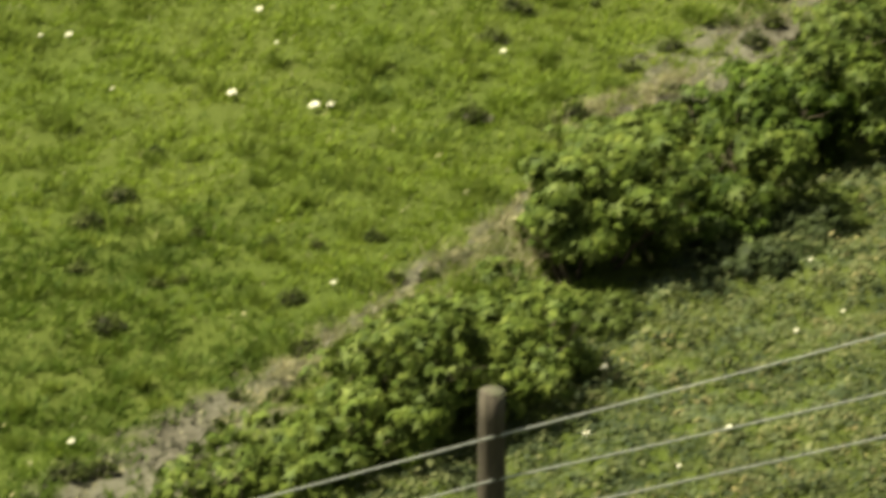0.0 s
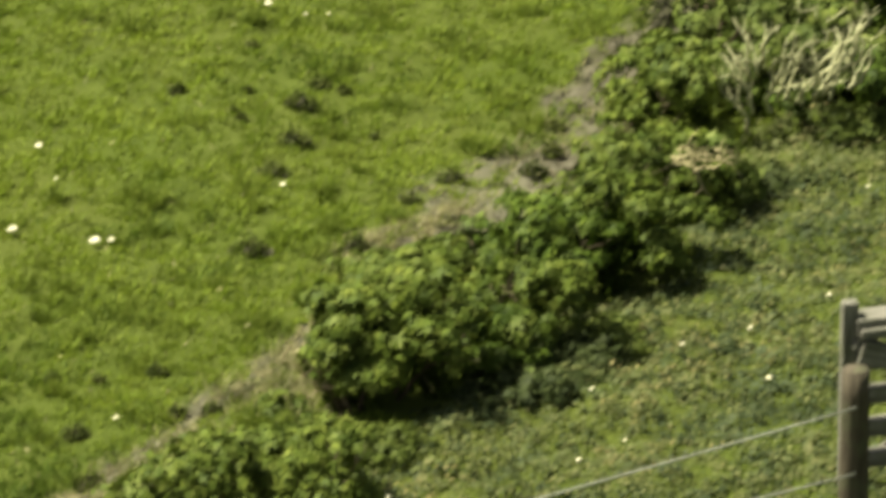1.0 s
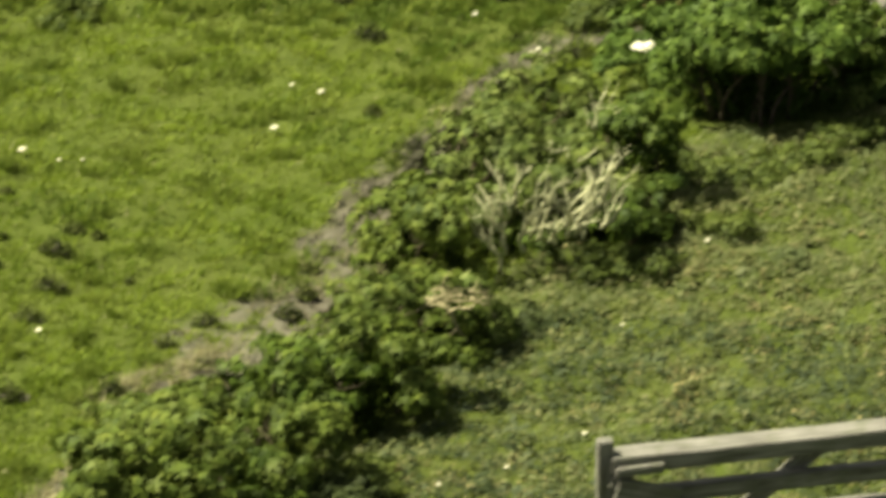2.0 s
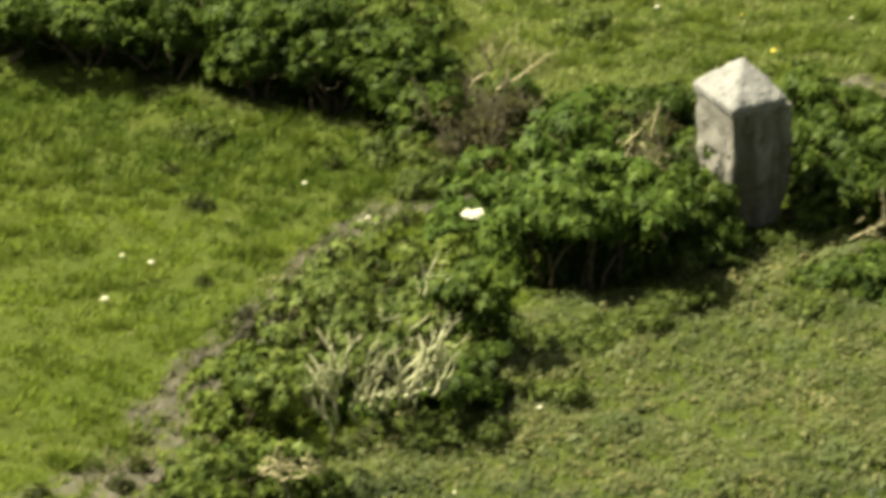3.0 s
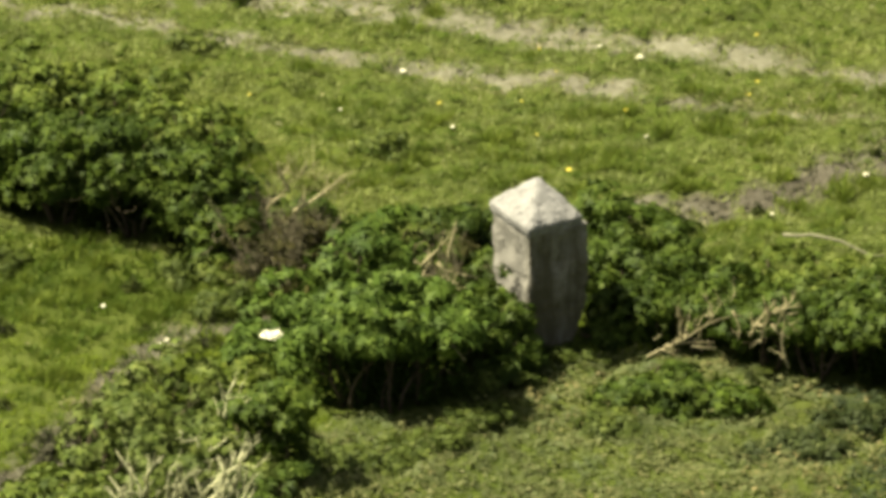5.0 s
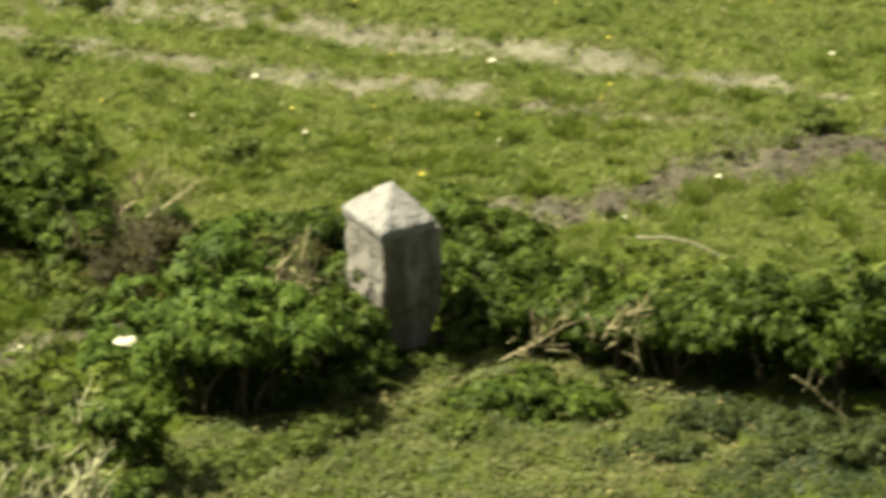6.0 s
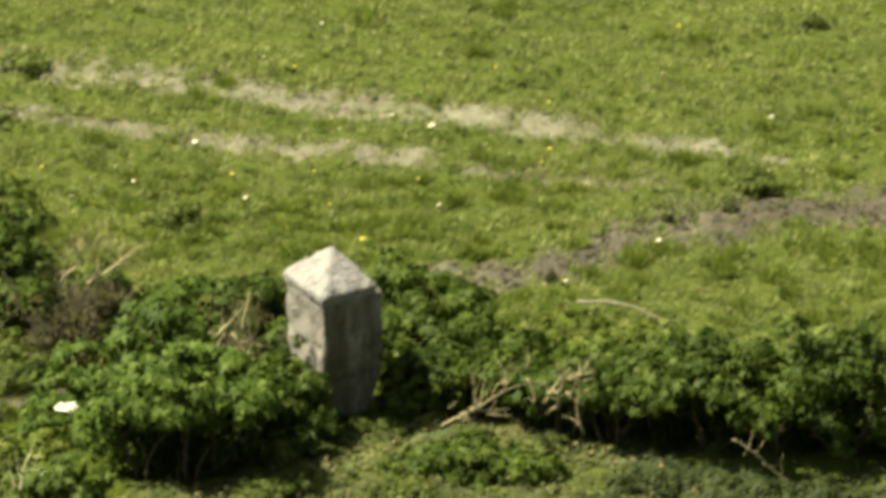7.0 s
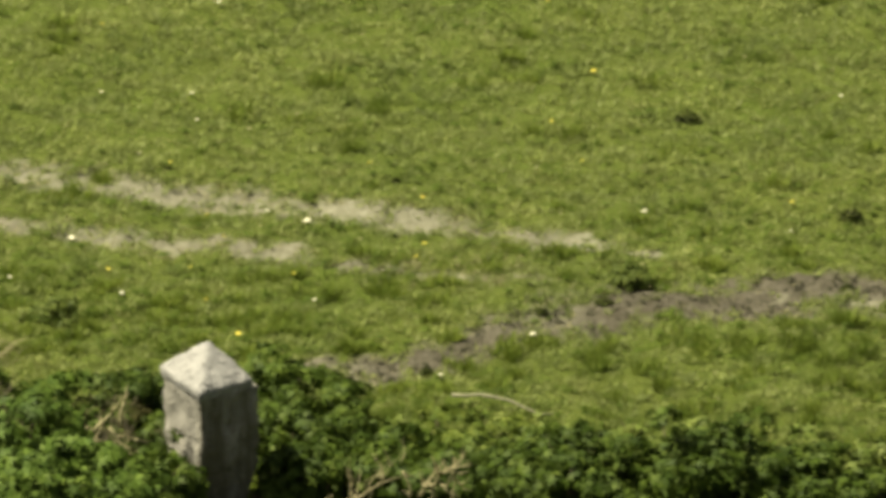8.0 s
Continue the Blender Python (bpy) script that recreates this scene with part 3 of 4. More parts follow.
# ---------------------------------------------------------------- shrubs
LOOKS = {
    "hedge": ("light green leafy hedge shrub on an earthy bank", "shrub", 0.026, 0.58),
    "bright": ("fresh green dense hedge shrub with dark hollows", "shrub", 0.026, 0.62),
    "dark": ("dark green dense hedge shrub with deep hollows", "shrub", 0.025, 0.60),
    "pale": ("pale green shrub with bleached bare twigs", "shrub", 0.026, 0.60),
    "weed": ("low green weed mound beside the hedge", "weed", 0.025, 0.60),
    "nettle": ("dark bluish green nettle patch beside the hedge", "weed", 0.028, 0.62),
    "dead": ("withered brown shrub with bare twigs", "shrub", 0.019, 0.60),
}


def shrub(look_name, x, y, rx, ry, h, clear=0.0):
    """A shrub: stems and a crown of uneven lobes, each of many sprays of small leaves; browsed bare below the height clear."""
    text, sort, leaf, slim = LOOKS[look_name]
    low = look_name in ("weed", "nettle")
    star = {"dead": 1.15, "weed": 1.2, "nettle": 1.25, "bright": 2.3}.get(look_name, 2.0)
    name = {"weed": "weed_mound", "nettle": "nettle_patch", "dead": "withered_shrub"}.get(look_name, "shrub")
    base = tagged(new(name), text, sort, "nettle patches" if look_name == "nettle" else "weed mounds" if low else "hedge shrubs")
    base.location = (x, y, ground_z(x, y) - 0.01)
    if not low:
        FEET.append((x, y, rx, ry))
    span = (rx + ry) / 2
    lobe = 0.085 if low else min(0.15, 0.6 * span)
    area = math.pi * span * (span + h)
    count = int(max(7, area / (lobe * (1.42 if low else 1.62)) ** 2))
    k = np.arange(count) + rng.uniform(-0.5, 0.5, count)
    lowest = -0.05 if low else (0.0 if clear else -0.25)
    cz = 1 - (1 - lowest) * np.clip((k + 0.5) / count, 0, 1)
    turn = 2.39996 * k + rng.uniform(-0.7, 0.7, count)
    ring = np.sqrt(np.clip(1 - cz * cz, 0, 1))
    dirs = np.stack([ring * np.cos(turn), ring * np.sin(turn), cz], -1)
    lump = 0.88 + 0.16 * rough(turn * 1.3 + x, cz * 4 + y, 1.9, 41) + rng.normal(size=count) * 0.25
    foot = 0.02 if low else max(clear / h, 0.2)
    centre = dirs * (rx, ry, h * (1 - foot)) * lump[:, None] + (0, 0, h * foot)
    r = lobe * rng.uniform(0.55, 1.45, count)
    outward = unit(dirs * (1 / rx, 1 / ry, 1 / h))
    # sprays on the lobes
    sprays = 10 if look_name == "dead" else 15
    a = np.repeat(np.arange(count), sprays)
    sd = unit(rng.normal(size=(len(a), 3)) + outward[a] * 0.7 + (0, 0, 0.8))
    spray_at = centre[a] + sd * (r[a] * rng.uniform(0.7, 1.12, len(a)))[:, None] * (1.15, 1.15, 0.62)
    spray_r = rng.uniform(0.028, 0.066, len(a))
    # leaves on the sprays
    each = 6 if look_name == "dead" else 4
    b = np.repeat(np.arange(len(a)), each)
    ld = unit(rng.normal(size=(len(b), 3)) + sd[b] * 0.7)
    at = spray_at[b] + ld * (spray_r[b] * rng.uniform(0.55, 1.15, len(b)))[:, None] * (1, 1, 0.75)
    inner = rng.integers(0, count, count * 20)
    deep = centre[inner] * np.stack([rng.uniform(0.1, 0.85, len(inner))] * 2 + [rng.uniform(0.55, 0.85, len(inner))], -1)
    at = np.concatenate([at, deep])
    facing = np.concatenate([ld * 0.6 + sd[b] * 0.6 + (-0.05, -0.1, 0.35), rng.normal(size=(len(inner), 3))]) + rng.normal(size=(len(at), 3)) * 0.42
    size = leaf * rng.uniform(0.75, 1.5, len(at))
    size[len(b):] *= 2.1
    above = at[:, 2] > clear * 0.85
    outer = np.arange(len(at)) < len(b)
    at[:, 2] = np.maximum(at[:, 2], 0.012)
    stars = sprigs(at[above & outer], facing[above & outer], size[above & outer] * star, 5)
    above &= ~outer
    at, facing, size = at[above], facing[above], size[above]
    if clear:
        # leaf curtain added on the far side to keep light out of the hollow
        n = int(1700 * span * clear / 0.1)
        w = rng.uniform(-0.15, math.pi + 0.15, n)
        out = rng.uniform(0.55, 1.0, n)
        leaf_curtain = np.stack([np.cos(w) * rx * out, np.sin(w) * ry * out, rng.uniform(0, 1.1, n) * clear], -1)
        at = np.concatenate([at, leaf_curtain])
        facing = np.concatenate([facing, leaf_curtain * (1, 1, 0) + rng.normal(size=(n, 3)) * 0.1])
        size = np.concatenate([size, leaf * rng.uniform(1.2, 2.0, n)])
    at[:, 2] = np.maximum(at[:, 2], 0.012)
    part("foliage", joined_mesh("foliage", [stars, (leaves(at, facing, size, size * slim), [(0, 1, 2, 3)])]), FOLIAGE[look_name], base)
    if low:
        return base
    limbs = 9 if look_name == "dead" else 4
    for i in range(limbs):
        w = 2 * math.pi * (i + rng.uniform(0, 0.7)) / limbs
        way = Vector((math.cos(w) * rx * 0.9, math.sin(w) * ry * 0.9, h * rng.uniform(0.7, 1.1)))
        reach = way.length * (1.12 if look_name == "dead" else 0.85)
        made = branching((math.cos(w) * 0.06, math.sin(w) * 0.06, 0.0), way, reach, 0.016, 2 if look_name == "dead" else 1, 4 if look_name == "dead" else 3)
        part("stem", tubes_mesh("stem", made), WITHERED_WOOD if look_name == "dead" else BARK, base)
    return base


def dead_branch(x, y, z, way, length, radius, forks=4, pale=False, depth=2, wander=0.45, lift=0.03):
    """A bare fallen or standing branch with side twigs."""
    base = tagged(new("dead_branch"), "bleached bare branch with forked twigs in the hedge" if not pale else "pale lichened bare branch rising from a shrub", "branch", "dead branches")
    base.location = (x, y, ground_z(x, y) + z)
    pts, radii = crooked((0, 0, 0), way, length, radius, 7, wander, lift)
    limb = part("limb", tubes_mesh("limb", [tube(pts, radii, 6)]), PALE_WOOD if pale else DEAD_WOOD, base)
    for i in range(forks):
        j = 1 + i * 6 // max(forks, 1)
        d = (pts[j + 1] - pts[j]).normalized() + Vector(rng.normal(size=3)) * 0.6 + Vector((0, 0, 0.45))
        made = branching(pts[j], d, length * rng.uniform(0.3, 0.5), max(radii[j] * 0.75, 0.004), depth - 1, 3)
        part("twig", tubes_mesh("twig", made), PALE_WOOD if pale else DEAD_WOOD, limb)
    return base


def fallen_stick(a, b, radius):
    """A bare stick lying in the grass between two places."""
    base = tagged(new("fallen_stick"), "pale bare stick lying in the grass", "stick")
    base.location = (*a, ground_z(*a) + 0.07)
    pts = []
    for i in range(8):
        k = i / 7
        x, y = a[0] + (b[0] - a[0]) * k, a[1] + (b[1] - a[1]) * k + 0.02 * math.sin(5 * k)
        pts.append((x - a[0], y - a[1], ground_z(x, y) - ground_z(*a) + 0.015 * math.sin(4 * k)))
    part("limb", tubes_mesh("limb", [tube(pts, [radius * (1 - 0.6 * i / 7) for i in range(8)], 6)]), STICK_WOOD, base)
    return base


def clod(x, y, size):
    """A crumbly heap of earth: a ragged lump, smaller lumps against it, and dark leaves over it."""
    base = tagged(new("earth_clod"), "dark crumbly earth clod in short grass", "clod", "earth clods")
    base.location = (x, y, ground_z(x, y))
    for i in range(4):
        r0 = size * (0.44 if i == 0 else rng.uniform(0.16, 0.30))
        w = rng.uniform(0, 6.283)
        off = Vector((math.cos(w) * 1.25, math.sin(w) * 0.8, 0)) * (0 if i == 0 else size * rng.uniform(0.4, 0.7))
        bm = bmesh.new()
        bmesh.ops.create_icosphere(bm, subdivisions=3, radius=1.0)
        seed = Vector((x * 7.1 + i, y * 5.3, size * 40 + 3 * i))
        for v in bm.verts:
            n = v.co.normalized()
            r = 0.70 + 0.55 * noise.noise(n * 1.5 + seed) + 0.42 * noise.noise(n * 4.2 + seed) + 0.22 * noise.noise(n * 9 + seed)
            v.co = Vector((n.x * r, n.y * r * 0.9, max(n.z * r * 1.05, -0.25))) * r0 + off
        me = bpy.data.meshes.new("lump")
        bm.to_mesh(me)
        bm.free()
        part("lump", me, EARTH, base)
    n = int(60 + 900 * size)
    turn, out = rng.uniform(0, 6.283, n), np.sqrt(rng.uniform(0, 1, n)) * size
    at = np.stack([np.cos(turn) * out * 0.8, np.sin(turn) * out * 0.6, rng.uniform(0.02, 0.85, n) * size * (1.15 - out / size) + 0.01], -1)
    q = leaves(at, rng.normal(size=(n, 3)) * 0.6 + (0, 0, 0.7), rng.uniform(0.022, 0.05, n), rng.uniform(0.010, 0.020, n))
    tagged(part("ragged_growth", quad_mesh("ragged_growth", q), RAGGED, base, "dark ragged leaves"), kind="stuff")
    return base


def bloom(colour, x, y, size, top=0.045):
    """A small flower head: petals round a raised middle on a short stalk."""
    name = {"white": "white_flower", "yellow": "yellow_flower"}[colour]
    base = tagged(new(name), f"small {colour} flower in the grass", "flower", f"{colour} flowers")
    z = ground_z(x, y)
    base.location = (x, y, z)
    size *= 0.75
    part("stalk", tubes_mesh("stalk", [tube([(0, 0, -0.01), (0.004, 0, top * 0.5), (0, 0, top)], [0.003, 0.0025, 0.002], 5)]), FOLIAGE["hedge"], base)
    petals = 11
    quads = []
    for ring_size, rise in ((1.0, 0.25), (0.62, 0.7)):
        for i in range(petals):
            w = 2 * math.pi * (i + rng.uniform(-0.2, 0.2)) / petals
            out = Vector((math.cos(w), math.sin(w), 0))
            across = Vector((-math.sin(w), math.cos(w), 0)) * size * 0.30
            mid = out * size * 0.6 * ring_size + Vector((0, 0, top + size * rise * 0.6))
            tip = out * size * ring_size + Vector((0, 0, top + size * rise * rng.uniform(0.5, 1.2)))
            quads.append([Vector((0, 0, top)), mid - across, tip, mid + across])
    part("petals", quad_mesh("petals", [[tuple(v) for v in q] for q in quads]), WHITE if colour == "white" else YELLOW, base)
    return base


# ---------------------------------------------------------------- the stone pillar
def slab(name, corners_low, corners_high, z0, z1, cuts, wear, material, parent, apex=None, label=""):
    """A worn block between two four-cornered outlines, or with a hipped top that rises to an apex."""
    bm = bmesh.new()
    low = [bm.verts.new((*c, z0)) for c in corners_low]
    high = [bm.verts.new((*c, z1)) for c in corners_high]
    bm.faces.new(low[::-1])
    for i in range(4):
        j = (i + 1) % 4
        bm.faces.new((low[i], low[j], high[j], high[i]))
    if apex:
        tip = bm.verts.new(apex)
        for i in range(4):
            bm.faces.new((high[i], high[(i + 1) % 4], tip))
    else:
        bm.faces.new(high)
    bmesh.ops.recalc_face_normals(bm, faces=bm.faces)
    bmesh.ops.bevel(bm, geom=list(bm.edges), offset=0.016, segments=2, profile=0.6, affect="EDGES")
    bmesh.ops.triangulate(bm, faces=[f for f in bm.faces if len(f.verts) > 4])
    bmesh.ops.subdivide_edges(bm, edges=[e for e in bm.edges if e.calc_length() > 0.06], cuts=cuts, use_grid_fill=True)
    bm.normal_update()
    for v in bm.verts:
        n = noise.noise(v.co * 3.2 + Vector((3, 1, 7))) * 0.6 + noise.noise(v.co * 8.0) * 0.45 + noise.noise(v.co * 17.0) * 0.35 + noise.noise(v.co * 41.0) * 0.2
        v.co += v.normal * n * wear
    me = bpy.data.meshes.new(name)
    bm.to_mesh(me)
    bm.free()
    for p in me.polygons:
        p.use_smooth = True
    return part(name, me, material, parent, label)


def stone_pillar():
    pillar = tagged(new("stone_pillar"), "weathered grey stone gate pillar with a pyramid cap", "pillar")
    pillar.location = (-0.104, 0.370, 0)

    shaft_low = [(-0.245, 0.105), (-0.085, -0.350), (0.215, -0.150), (0.02, 0.32)]
    shaft_mid = [(-0.292, 0.125), (-0.052, -0.365), (0.362, -0.122), (0.075, 0.37)]
    shaft_top = [(-0.302, 0.130), (-0.056, -0.370), (0.380, -0.118), (0.080, 0.375)]
    slab("shaft", shaft_mid, shaft_top, 0.36, 0.945, 13, 0.046, STONE, pillar)
    slab("foot", shaft_low, shaft_mid, -0.12, 0.37, 9, 0.034, STONE, pillar)
    slab("cap", [(-0.318, 0.140), (-0.062, -0.378), (0.322, -0.140), (0.062, 0.38)], [(-0.332, 0.146), (-0.066, -0.390), (0.332, -0.146), (0.066, 0.39)],
         0.925, 1.0, 11, 0.021, CAP_STONE, pillar, (0.024, 0.012, 1.245))
    return pillar


stone_pillar()


# ---------------------------------------------------------------- gate and wire fence
def board(name, a, b, height, thick, parent, material, label="", up=(0, 0, 1)):
    """A worn plank from a to b."""
    a, b = Vector(a), Vector(b)
    way = (b - a).normalized()
    side = way.cross(Vector(up)).normalized()
    top = side.cross(way).normalized()
    m = Matrix((way, side, top)).transposed().to_4x4()
    m.translation = a
    bm = bmesh.new()
    length = (b - a).length
    bmesh.ops.create_cube(bm, size=1.0, matrix=Matrix.Diagonal((length, thick, height, 1)) @ Matrix.Translation((0.5, 0, 0)))
    bmesh.ops.bevel(bm, geom=list(bm.edges), offset=0.007, segments=2, affect="EDGES")
    bmesh.ops.subdivide_edges(bm, edges=[e for e in bm.edges if e.calc_length() > 0.5 * length], cuts=14)
    for v in bm.verts:
        v.co.z += 0.006 * noise.noise(v.co * 2.3 + a * 3)
        v.co.y += 0.004 * noise.noise(v.co * 3.1 + a * 5)
    me = bpy.data.meshes.new(name)
    bm.to_mesh(me)
    bm.free()
    return part(name, me, material, parent, label, m)


def round_post(x, y, top, radius, label):
    z = ground_z(x, y)
    pts = [(0, 0, -0.15 + i * (top + 0.15) / 8) for i in range(9)]
    v, f = tube(pts, [radius * (1.06 - 0.012 * i) for i in range(9)], 14)
    v = [p + Vector((noise.noise(p * 9), noise.noise(p * 9 + Vector((5, 5, 5))), 0)) * 0.008 for p in v]
    post = tagged(new("fence_post"), label, "fence post", "fence posts")
    post.location = (x, y, z)
    shaft = tubes_mesh("shaft", [(v, f)])
    part("shaft", shaft, POST_WOOD, post)
    cv, cf = tube([(0, 0, top - 0.004), (0, 0, top + 0.008)], [radius * 0.93, radius * 0.80], 14)
    part("end_grain", tubes_mesh("end_grain", [(cv, cf)]), POST_WOOD, post, "pale weathered end grain")
    return post


GATE_AT, GATE_WAY = Vector((-2.12, -8.39, 0)), Vector((1.69, 0.47, 0)).normalized()


def field_gate():
    gate = tagged(new("field_gate"), "weathered grey wooden five-bar field gate with braces", "gate")
    gate.location = GATE_AT

    def at(s, z, off=0.0):
        return GATE_WAY * s + Vector((0, 0, z)) + Vector((GATE_WAY.y, -GATE_WAY.x, 0)) * off

    board("stile", at(0, -0.06), at(0, 1.24), 0.095, 0.085, gate, GATE_WOOD, up=GATE_WAY)
    board("stile", at(3.0, -0.06), at(3.0, 1.16), 0.085, 0.075, gate, GATE_WOOD, up=GATE_WAY)
    for i, z in enumerate((1.09, 0.84, 0.61, 0.39, 0.18)):
        board("rail", at(0.03, z), at(2.97, z), 0.11 if i == 0 else 0.105, 0.18 if i == 0 else 0.085, gate, GATE_WOOD)
    board("brace", at(0.03, 1.00, 0.059), at(1.65, 0.12, 0.059), 0.11, 0.03, gate, GATE_WOOD)
    board("brace", at(0.22, 0.15, -0.060), at(1.42, 1.06, -0.060), 0.11, 0.03, gate, GATE_WOOD)
    board("block", at(0.045, 1.065, 0.112), at(0.34, 1.07, 0.112), 0.06, 0.04, gate, GATE_WOOD)
    board("block", at(0.05, 0.94, 0.094), at(0.44, 0.83, 0.094), 0.16, 0.035, gate, GATE_WOOD)
    return gate


field_gate()
round_post(-2.07, -9.00, 1.10, 0.088, "brown round timber post beside the gate")
round_post(-5.34, -11.20, 1.115, 0.082, "brown round timber post carrying fence wires")
round_post(-8.30, -13.20, 1.10, 0.082, "brown round timber post carrying fence wires")


def fence_wire(spots):
    pts = []
    for (ax, ay, az), (bx, by, bz) in zip(spots, spots[1:]):
        for i in range(10):
            t = i / 10
            pts.append((ax + t * (bx - ax), ay + t * (by - ay), az + t * (bz - az) - 0.05 * t * (1 - t)))
    pts.append(spots[-1])
    ob = part("fence_wire", tubes_mesh("fence_wire", [tube(pts, [0.0068] * len(pts), 6)]), WIRE)
    return tagged(ob, "taut pale grey fence wire between posts", "wire", "fence wires")


for left, mid, right in ((0.84, 0.84, 0.89), (0.56, 0.56, 0.45), (0.28, 0.29, 0.15)):
    fence_wire([(-8.30, -13.29, left), (-5.34, -11.29, mid), (-2.06, -9.11, right)])

# ---------------------------------------------------------------- growth and small things, place by place
shrub("hedge", -6.56, -10.34, 0.33, 0.26, 0.30)
shrub("hedge", -6.28, -10.04, 0.38, 0.30, 0.40, 0.10)
shrub("hedge", -4.95, -7.35, 0.43, 0.34, 0.68, 0.32)
shrub("hedge", -4.16, -6.49, 0.30, 0.24, 0.52, 0.12)
# Low dark shrub added to hide lit grass inside the shaded hollow.
shrub("dark", -4.37, -6.94, 0.24, 0.19, 0.24)
shrub("hedge", -6.08, -9.29, 0.34, 0.27, 0.28)
shrub("hedge", -5.87, -9.58, 0.40, 0.32, 0.67, 0.17)
shrub("hedge", -5.79, -8.72, 0.37, 0.29, 0.39)
shrub("hedge", -5.40, -9.19, 0.30, 0.24, 0.54)
shrub("hedge", -6.82, -10.78, 0.25, 0.20, 0.36)
shrub("hedge", -5.17, -7.57, 0.19, 0.16, 0.60, 0.26)
shrub("hedge", -5.15, -6.81, 0.20, 0.16, 0.38)
shrub("hedge", -4.86, -6.40, 0.37, 0.29, 0.37)
shrub("dark", -4.33, -5.79, 0.34, 0.27, 0.34)
shrub("dark", -3.91, -5.78, 0.39, 0.31, 0.48, 0.26)
shrub("dark", -3.78, -5.09, 0.36, 0.29, 0.25)
shrub("hedge", -3.51, -5.37, 0.36, 0.29, 0.52, 0.14)
shrub("hedge", -3.40, -4.49, 0.33, 0.26, 0.39)
shrub("hedge", -4.77, -6.02, 0.36, 0.28, 0.39)
shrub("hedge", -3.75, -4.67, 0.31, 0.25, 0.47)
shrub("hedge", -3.38, -3.25, 0.30, 0.24, 0.46, 0.22)
shrub("hedge", -3.28, -2.58, 0.27, 0.22, 0.27)
shrub("pale", -3.06, -2.07, 0.28, 0.23, 0.47)
shrub("pale", -2.69, -1.43, 0.38, 0.31, 0.56)
shrub("hedge", -3.49, -3.95, 0.29, 0.24, 0.32)
shrub("pale", -2.48, -2.49, 0.43, 0.35, 0.51, 0.24)
shrub("pale", -2.31, -1.69, 0.39, 0.32, 0.28)
shrub("pale", -3.06, -4.27, 0.20, 0.16, 0.32)
shrub("dark", -1.94, -2.04, 0.24, 0.21, 0.68, 0.28)
shrub("hedge", -2.16, -1.32, 0.27, 0.21, 0.44, 0.18)
shrub("dark", -2.03, -2.82, 0.28, 0.22, 0.36, 0.15)
shrub("bright", -1.67, 0.58, 0.32, 0.25, 0.30)
shrub("bright", -1.39, 1.06, 0.30, 0.24, 0.45)
shrub("bright", -1.06, 1.48, 0.32, 0.26, 0.42)
shrub("bright", -1.56, -0.04, 0.29, 0.23, 0.35)
shrub("bright", -1.95, 0.15, 0.27, 0.22, 0.18)
shrub("bright", -1.40, -0.74, 0.29, 0.23, 0.72, 0.54)
shrub("bright", -1.13, -0.76, 0.35, 0.28, 0.82, 0.58)
shrub("bright", -0.90, -0.66, 0.31, 0.25, 0.82, 0.46)
shrub("dark", -0.47, -0.14, 0.22, 0.17, 0.54, 0.20)
shrub("dark", -0.54, 0.03, 0.21, 0.17, 0.48, 0.20)
shrub("dark", 0.52, 2.01, 0.22, 0.18, 0.42, 0.21)
shrub("dark", 0.45, 0.97, 0.22, 0.17, 0.44, 0.22)
shrub("dark", 0.79, 1.65, 0.30, 0.24, 0.32, 0.16)
shrub("dark", 0.93, 1.06, 0.34, 0.27, 0.30, 0.15)
shrub("dark", 1.10, 0.50, 0.30, 0.22, 0.20, 0.10)
shrub("dark", 1.47, 0.63, 0.30, 0.23, 0.24, 0.12)
shrub("pale", -2.97, -1.64, 0.28, 0.22, 0.48)
shrub("hedge", -3.26, -2.64, 0.34, 0.27, 0.35)
shrub("dark", -5.39, 3.24, 0.49, 0.39, 0.66, 0.42)
shrub("dark", -4.76, 3.08, 0.49, 0.39, 0.68, 0.36)
shrub("dark", -4.14, 2.96, 0.47, 0.38, 0.72, 0.36)
shrub("dark", -3.48, 2.68, 0.45, 0.36, 0.74, 0.31)
shrub("dark", -2.94, 2.43, 0.41, 0.32, 0.75, 0.32)
shrub("dark", -2.49, 2.21, 0.32, 0.26, 0.67, 0.28)
shrub("dark", -5.14, 3.56, 0.41, 0.33, 0.44, 0.13)
shrub("dark", -5.01, 4.32, 0.38, 0.30, 0.25)
shrub("dark", -3.83, 3.48, 0.45, 0.36, 0.54)
shrub("dark", -3.20, 3.24, 0.41, 0.33, 0.56)
shrub("dark", -2.20, 1.83, 0.24, 0.19, 0.48)
shrub("dark", -1.72, 2.13, 0.22, 0.18, 0.36)
shrub("hedge", -3.90, 4.44, 0.54, 0.43, 0.47)
shrub("hedge", -3.02, 4.48, 0.46, 0.37, 0.31)
shrub("hedge", -4.62, 4.55, 0.54, 0.43, 0.52)
shrub("hedge", -5.70, 4.40, 0.50, 0.40, 0.54)
shrub("hedge", -2.51, 3.92, 0.31, 0.25, 0.28)
shrub("hedge", 1.73, 1.12, 0.34, 0.27, 0.16)
shrub("hedge", 2.10, 0.63, 0.38, 0.30, 0.30)
shrub("pale", 2.73, 1.06, 0.44, 0.35, 0.17)
shrub("pale", 3.31, 0.83, 0.44, 0.35, 0.18)
shrub("pale", 3.85, 0.60, 0.44, 0.35, 0.20)
shrub("pale", 4.40, 0.45, 0.40, 0.32, 0.20)
shrub("dark", 2.17, -0.10, 0.30, 0.24, 0.58, 0.28)
